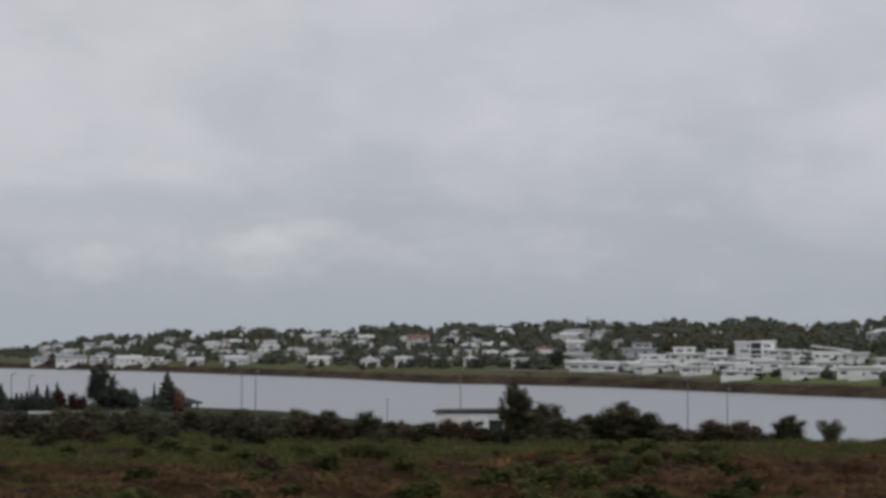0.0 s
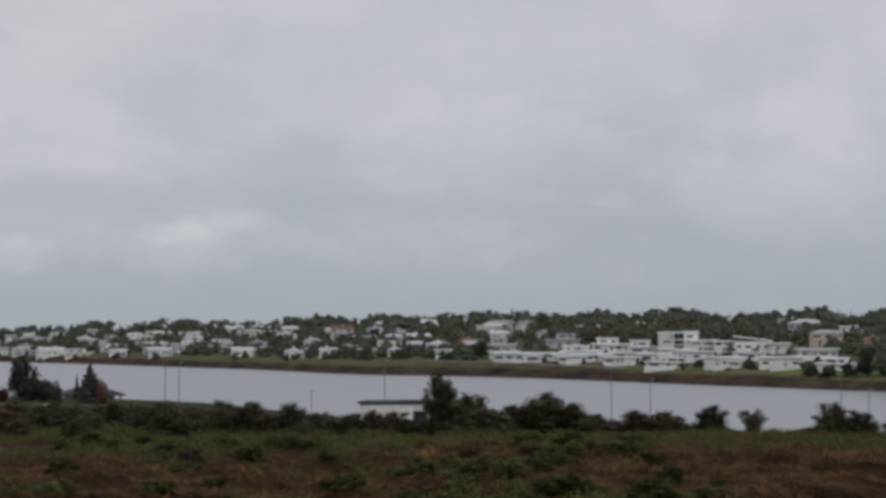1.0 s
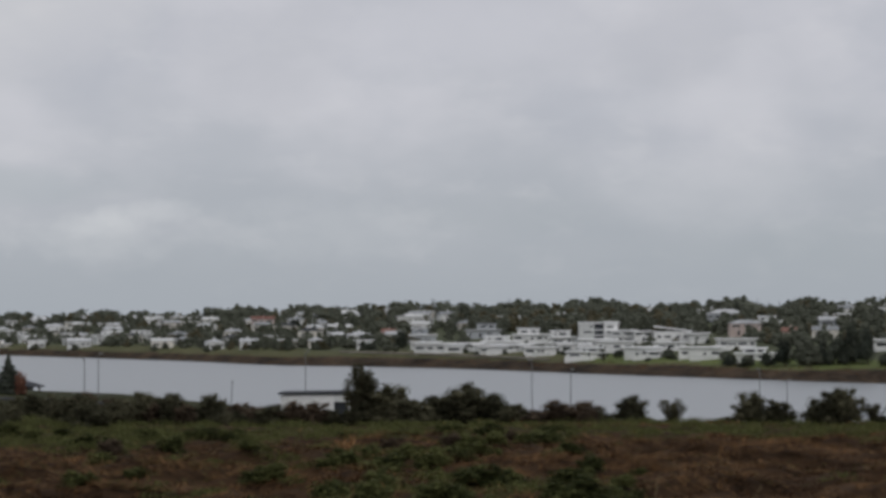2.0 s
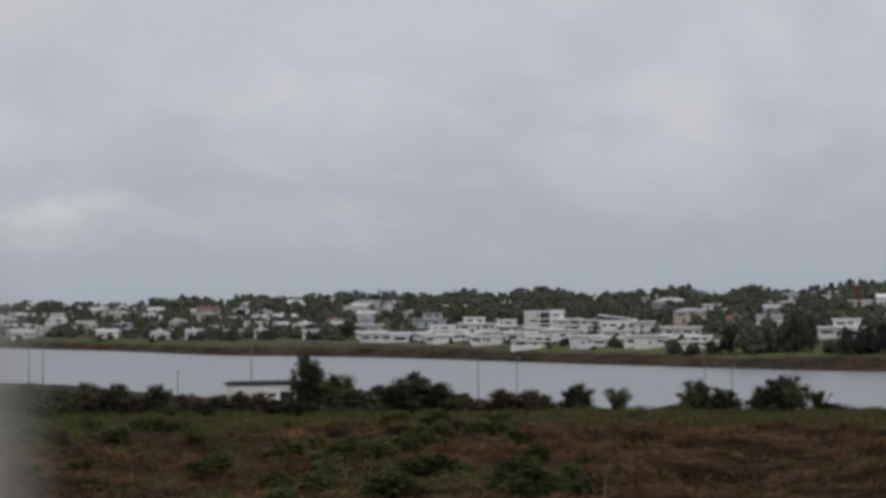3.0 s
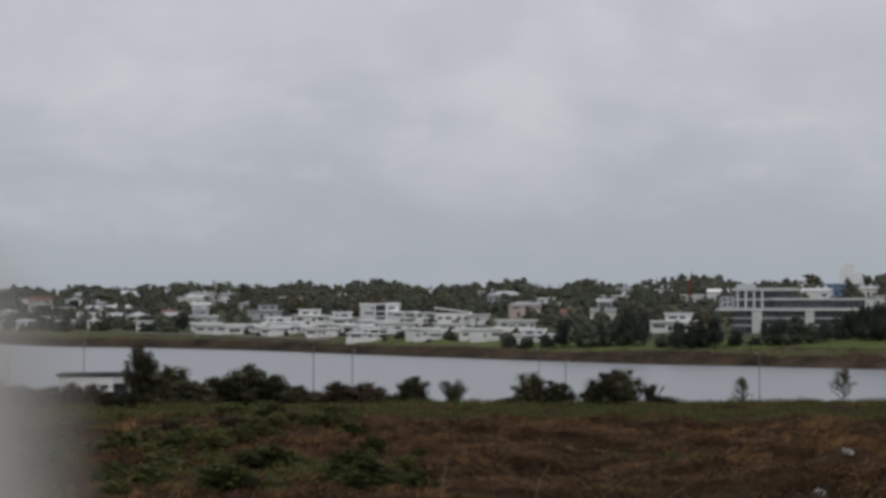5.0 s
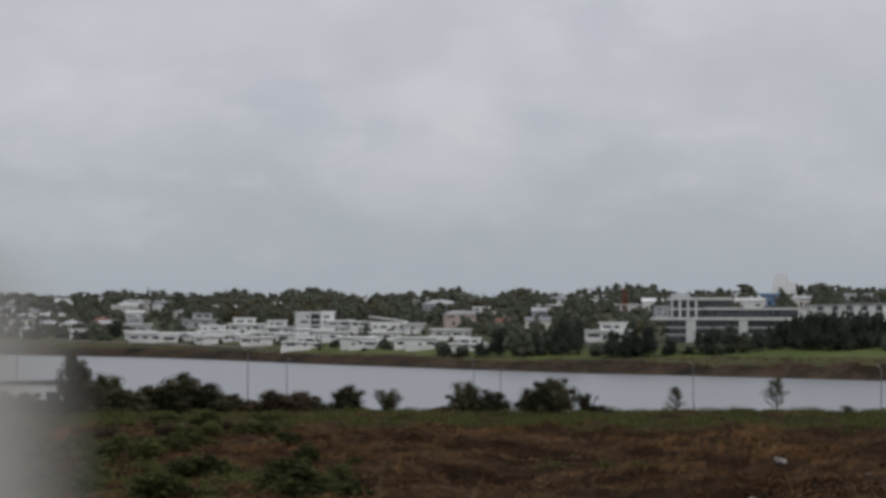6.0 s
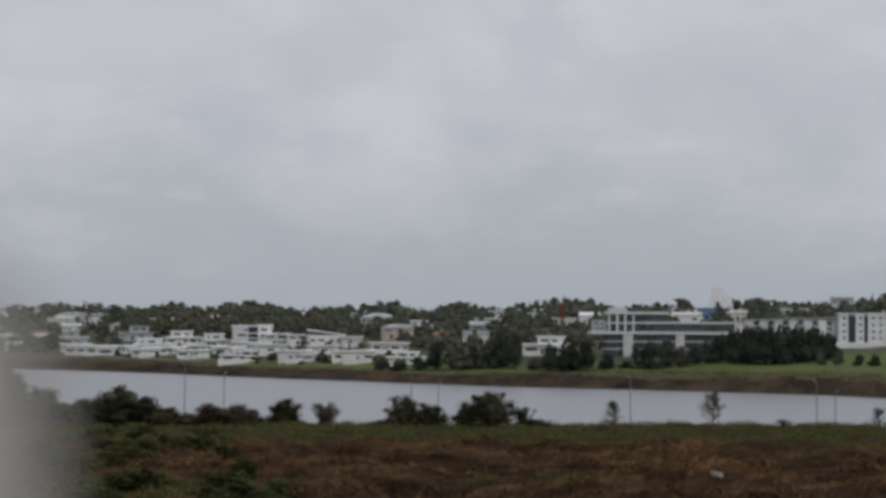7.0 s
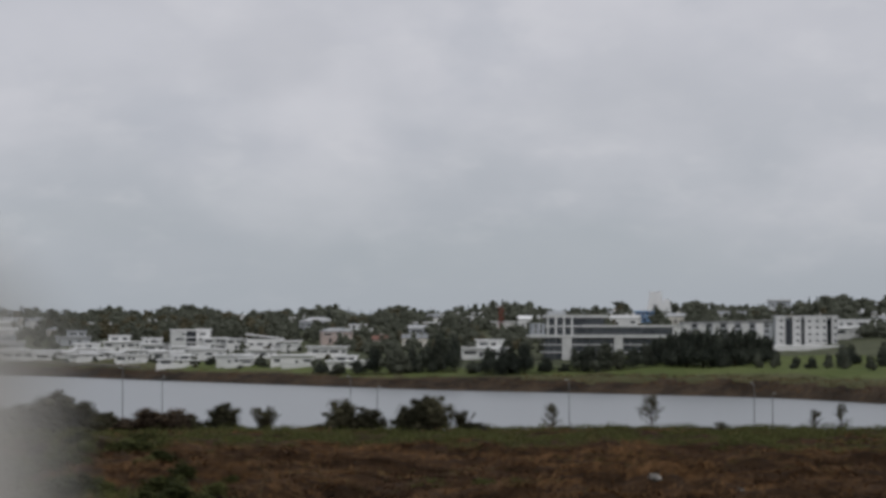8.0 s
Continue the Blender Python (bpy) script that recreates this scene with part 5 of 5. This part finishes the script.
def build_meadow():
    rng = np.random.default_rng(3)
    # dead grass in matted tussocks, combed over by the wind
    az, r = scatter(60000, rng)
    g = greenness(az, r) + rng.normal(0, 0.15, len(az))
    dry = g < 0.55
    roots = ground_xyz(az[dry], r[dry])
    top = lie(roots[:, 0], roots[:, 1])
    tuft = meadow_noise(roots[:, 0] * 3.1 + 5, roots[:, 1] * 2.3)
    many = 5
    size = np.repeat(np.clip(0.14 + 0.07 * tuft + 0.28 * top, 0.05, 0.32), many)
    roots = np.repeat(roots, many, 0) + rng.normal(0, 0.09, (many * len(roots), 3)) * (1, 1, 0.1)
    v, f = blades(roots, size, 0.013, 3.8, rng, 0.85)
    tagged(new("dry_grass", mesh_from("dry_grass", v, f, [M["dry"]])), "matted brown dead grass over the meadow", "grass", kind="stuff")
    # olive sedge in drifts among it
    az, r = scatter(16000, rng)
    x, y = r * np.sin(np.radians(az)), r * np.cos(np.radians(az))
    pick = meadow_noise(x * 1.3 + 11, y * 1.7 + 3) + rng.normal(0, 0.25, len(x)) > 0.35
    roots = np.repeat(ground_xyz(az[pick], r[pick]), 4, 0)
    roots = roots + rng.normal(0, 0.08, roots.shape) * (1, 1, 0.1)
    v, f = blades(roots, 0.17, 0.012, 2.2, rng, 0.6)
    tagged(new("sedge", mesh_from("sedge", v, f, [M["sedge"]])), "olive-green sedge in drifts among the dead grass", "sedge", kind="stuff")
    # dark leaves in the hollows between the hummocks, imitating the shade there
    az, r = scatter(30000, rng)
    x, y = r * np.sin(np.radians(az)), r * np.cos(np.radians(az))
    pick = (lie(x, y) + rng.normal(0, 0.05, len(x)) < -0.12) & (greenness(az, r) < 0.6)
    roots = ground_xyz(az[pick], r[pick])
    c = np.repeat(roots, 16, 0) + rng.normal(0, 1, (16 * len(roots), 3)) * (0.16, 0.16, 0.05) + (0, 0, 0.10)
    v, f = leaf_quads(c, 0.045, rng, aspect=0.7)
    tagged(new("heather", mesh_from("heather", v, f.tolist(), [M["heather"]])), "dark brown leaves standing for shade in the meadow hollows", "heather", kind="stuff")
    # taller pale wisps standing out of it
    az, r = scatter(900, rng)
    roots = ground_xyz(az, r)
    v, f = blades(roots, 0.34, 0.008, 2.6, rng)
    tagged(new("grass_wisps", mesh_from("grass_wisps", v, f, [M["ochre"]])), "pale dry wisps standing in the dead grass", "grass", kind="stuff")
    # mounds of low green growth
    az, r = scatter(3600, rng)
    g = greenness(az, r) + rng.normal(0, 0.10, len(az))
    green = g > 0.36
    az, r, g = az[green], r[green], g[green]
    a2 = rng.uniform(-14, -1.5, 900)
    az, r, g = np.concatenate([az, a2]), np.concatenate([r, rng.uniform(94, 165, 900)]), np.concatenate([g, np.full(900, 0.7)])
    roots = ground_xyz(az, r)
    size = rng.uniform(0.22, 0.62, len(roots)) * np.clip(g + 0.4, 0.6, 1.05) * np.where(r > 80, 0.85, 1.0)
    many = 105
    c = np.repeat(roots, many, 0)
    d = rng.normal(size=(len(c), 3))
    d /= np.linalg.norm(d, axis=1)[:, None]
    d[:, 2] = np.abs(d[:, 2]) * 0.62
    c = c + d * (np.repeat(size, many) * rng.uniform(0.55, 1.08, len(c)))[:, None] * (1.35, 1.35, 1.0)
    v, f = leaf_quads(c, 0.050, rng, aspect=0.8)
    tagged(new("herbs", mesh_from("herbs", v, f.tolist(), [M["herb"]])), "mounds of low green herbs and heath on the meadow", "herbs", kind="stuff")
    # scrub and weed along the far bank
    az = rng.uniform(-14, 30, 5200)
    s = rng.triangular(2, 10, 34, len(az))
    r = shore(az) + s
    keep = rng.uniform(0, 1, len(az)) < np.where(az > 17, 0.95, 0.45)
    az, r, s = az[keep], r[keep], s[keep]
    roots = np.stack([r * np.sin(np.radians(az)), r * np.cos(np.radians(az)), ground(az, r)], -1)
    c = np.repeat(roots, 9, 0) + rng.normal(0, 1, (9 * len(roots), 3)) * (1.3, 0.8, 0.16) + (0, 0, 0.15)
    v, f = leaf_quads(c, 0.22, rng, aspect=0.8)
    slot = np.repeat((rng.uniform(0, 1, len(roots)) < np.clip((s - 8) / 20, 0.05, 0.9)).astype(int), 9)
    tagged(new("bank_scrub", mesh_from("bank_scrub", v, f.tolist(), [M["dry"], M["bank"]], slot)), "brown and green scrub along the far bank", "scrub", kind="stuff")
    az = rng.normal(1.68, 0.17, 420)
    r = rng.normal(70.5, 2.0, 420)
    v, f = blades(ground_xyz(az, r), 0.42, 0.014, 1.2, rng)
    tagged(new("ochre_grass", mesh_from("ochre_grass", v, f, [M["ochre"]])), "tuft of ochre autumn grass", "grass", kind="stuff")


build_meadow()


def boulder(az, r, size, seed):
    rng = random.Random(seed)
    bm = bmesh.new()
    bmesh.ops.create_icosphere(bm, subdivisions=3, radius=size)
    for v in bm.verts:
        k = noise.noise(v.co * (1.5 / size) + Vector((seed, 0, 0))) + 0.5 * noise.noise(v.co * (4.5 / size))
        v.co *= 1 + 0.45 * k
        v.co.z *= 0.7
    ob = new("boulder", bm_mesh("boulder", bm, M["stone"]))
    ob.matrix_basis = on_ground(az, r, rng.uniform(0, 360), -size * 0.15)
    tagged(ob, "pale lichened boulder in the dead grass", "boulder", "boulders")


boulder(20.35, 46.0, 0.17, 1)
boulder(21.06, 53.0, 0.18, 2)
boulder(23.4, 53.0, 0.12, 3)


def stalk(az, r, top_el, lean, thick, seed):
    """One tall dead grass stalk close to the viewpoint, bent over a little at its tip."""
    h = 20 + r * math.tan(radians(top_el)) - float(ground(az, r))
    bm = bmesh.new()
    steps = [0, 0.3, 0.6, 0.8, 0.9, 0.94, 0.96, 0.975, 0.99, 1.0]
    pts = [Vector((lean * t ** 24, 0.02 * t, h * t)) for t in steps]
    for k in range(9):
        add_tube(bm, pts[k], pts[k + 1], thick * (1.12 - steps[k]), thick * (1.12 - steps[k + 1]), 6)
    ob = new("grass_stalk", bm_mesh("grass_stalk", bm, M["straw"]))
    ob.matrix_basis = on_ground(az, r)
    tagged(ob, "tall dry straw-coloured grass stalk", "grass stalk", "grass stalks")


for i, (az, r, el, lean, thick) in enumerate(((12.3, 6.0, -4.5, 0.05, 0.007), (13.9, 6.6, -4.9, 0.12, 0.006), (9.85, 6.4, -4.2, 0.02, 0.007), (2.2, 6.8, -4.8, 0.10, 0.007), (0.4, 7.0, -5.3, 0.06, 0.006), (15.6, 7.2, -5.0, 0.14, 0.006))):
    stalk(az, r, el, lean, thick, i)


def near_blur_rod():
    """A made-up pale rod close beside the viewpoint, slanted at its top, with swellings: stands for a blur near the
    lens.
    """
    base, rings, n = 18.35, 26, 14
    ob = new("plant_stem")
    ob.matrix_basis = pose(BLUR_ROD_X, BLUR_ROD_Y, base)

    def ring(bm, t, swell=1.0):
        r, end = 0.0085 * (1.25 - 0.3 * t) * swell, max(0.0, t - 0.98) * 50
        out = []
        for i in range(n):
            a = 2 * math.pi * i / n
            slant = (-0.006 * math.cos(a) - 0.002 * noise.noise((3 * math.cos(a), 3 * math.sin(a), 0))) * end
            out.append(bm.verts.new((0.05 * (1 - t) ** 1.5 + r * math.cos(a) * (1 - 0.25 * end), r * math.sin(a), (BLUR_ROD_TOP - base) * t + slant)))
        return out

    def skin(name, rows, label=""):
        bm = bmesh.new()
        hoops = [ring(bm, t, k) for t, k in rows]
        for a, b in zip(hoops, hoops[1:]):
            for i in range(n):
                bm.faces.new((a[i], a[(i + 1) % n], b[(i + 1) % n], b[i]))
        bm.faces.new(hoops[0])
        bm.faces.new(hoops[-1])
        part(name, bm_mesh(name, bm, M["stem"]), ob, label)

    skin("stalk", [(k / rings, 1.0) for k in range(rings + 1)])
    for t in (0.12, 0.30, 0.48, 0.66, 0.84):
        skin("leaf_joint", [(t - 0.006, 1.0), (t - 0.002, 1.16), (t + 0.002, 1.16), (t + 0.006, 1.0)], "small swelling on the added rod")
    tagged(ob, "added pale rod standing for a grey blur near the lens", "plant stem")


near_blur_rod()


def parked_car(az, r, turn, paint, word):
    ob = new("car")
    ob.matrix_basis = on_ground(az, r, turn)
    bm = bmesh.new()
    add_box(bm, -2.15, 2.15, -0.87, 0.87, 0.35, 0.95)
    bmesh.ops.bevel(bm, geom=list(bm.edges), offset=0.16, segments=2, affect="EDGES")
    body = part("body", bm_mesh("body", bm, paint), ob)
    bm = bmesh.new()
    for v in add_box(bm, -1.35, 1.15, -0.78, 0.78, 0.9, 1.48):
        if v.co.z > 1.2:
            v.co.x, v.co.y = v.co.x * 0.68 - 0.1, v.co.y * 0.86
    part("cabin", bm_mesh("cabin", bm, M["glass"]), ob, "dark glazed cabin")
    part("roof", box_mesh("roof", paint, -0.95, 0.7, -0.66, 0.66, 1.48, 1.53), ob)
    for x in (-1.35, 1.35):
        for y in (-0.8, 0.8):
            bm = bmesh.new()
            add_tube(bm, (x, y - 0.1, 0.32), (x, y + 0.1, 0.32), 0.32, 0.32, 14)
            part("wheel", bm_mesh("wheel", bm, M["darkroof"]), ob)
    tagged(ob, f"{word} car parked before the houses", "car", "parked cars")


for az, s, turn, paint, word in ((3.62, 52, 20, "fascia", "white"), (3.92, 50, -10, "car_dark", "dark"), (4.35, 50, 5, "car_dark", "dark"), (-5.0, 60, 10, "car_dark", "dark")):
    parked_car(az, float(shore(az)) + s, turn, M[paint], word)


for ob in list(PROTO.values()):
    if not ob.get("used"):
        for o in (*ob.children_recursive, ob):
            bpy.data.objects.remove(o)
for ob in scene.objects:
    if "used" in ob:
        del ob["used"]
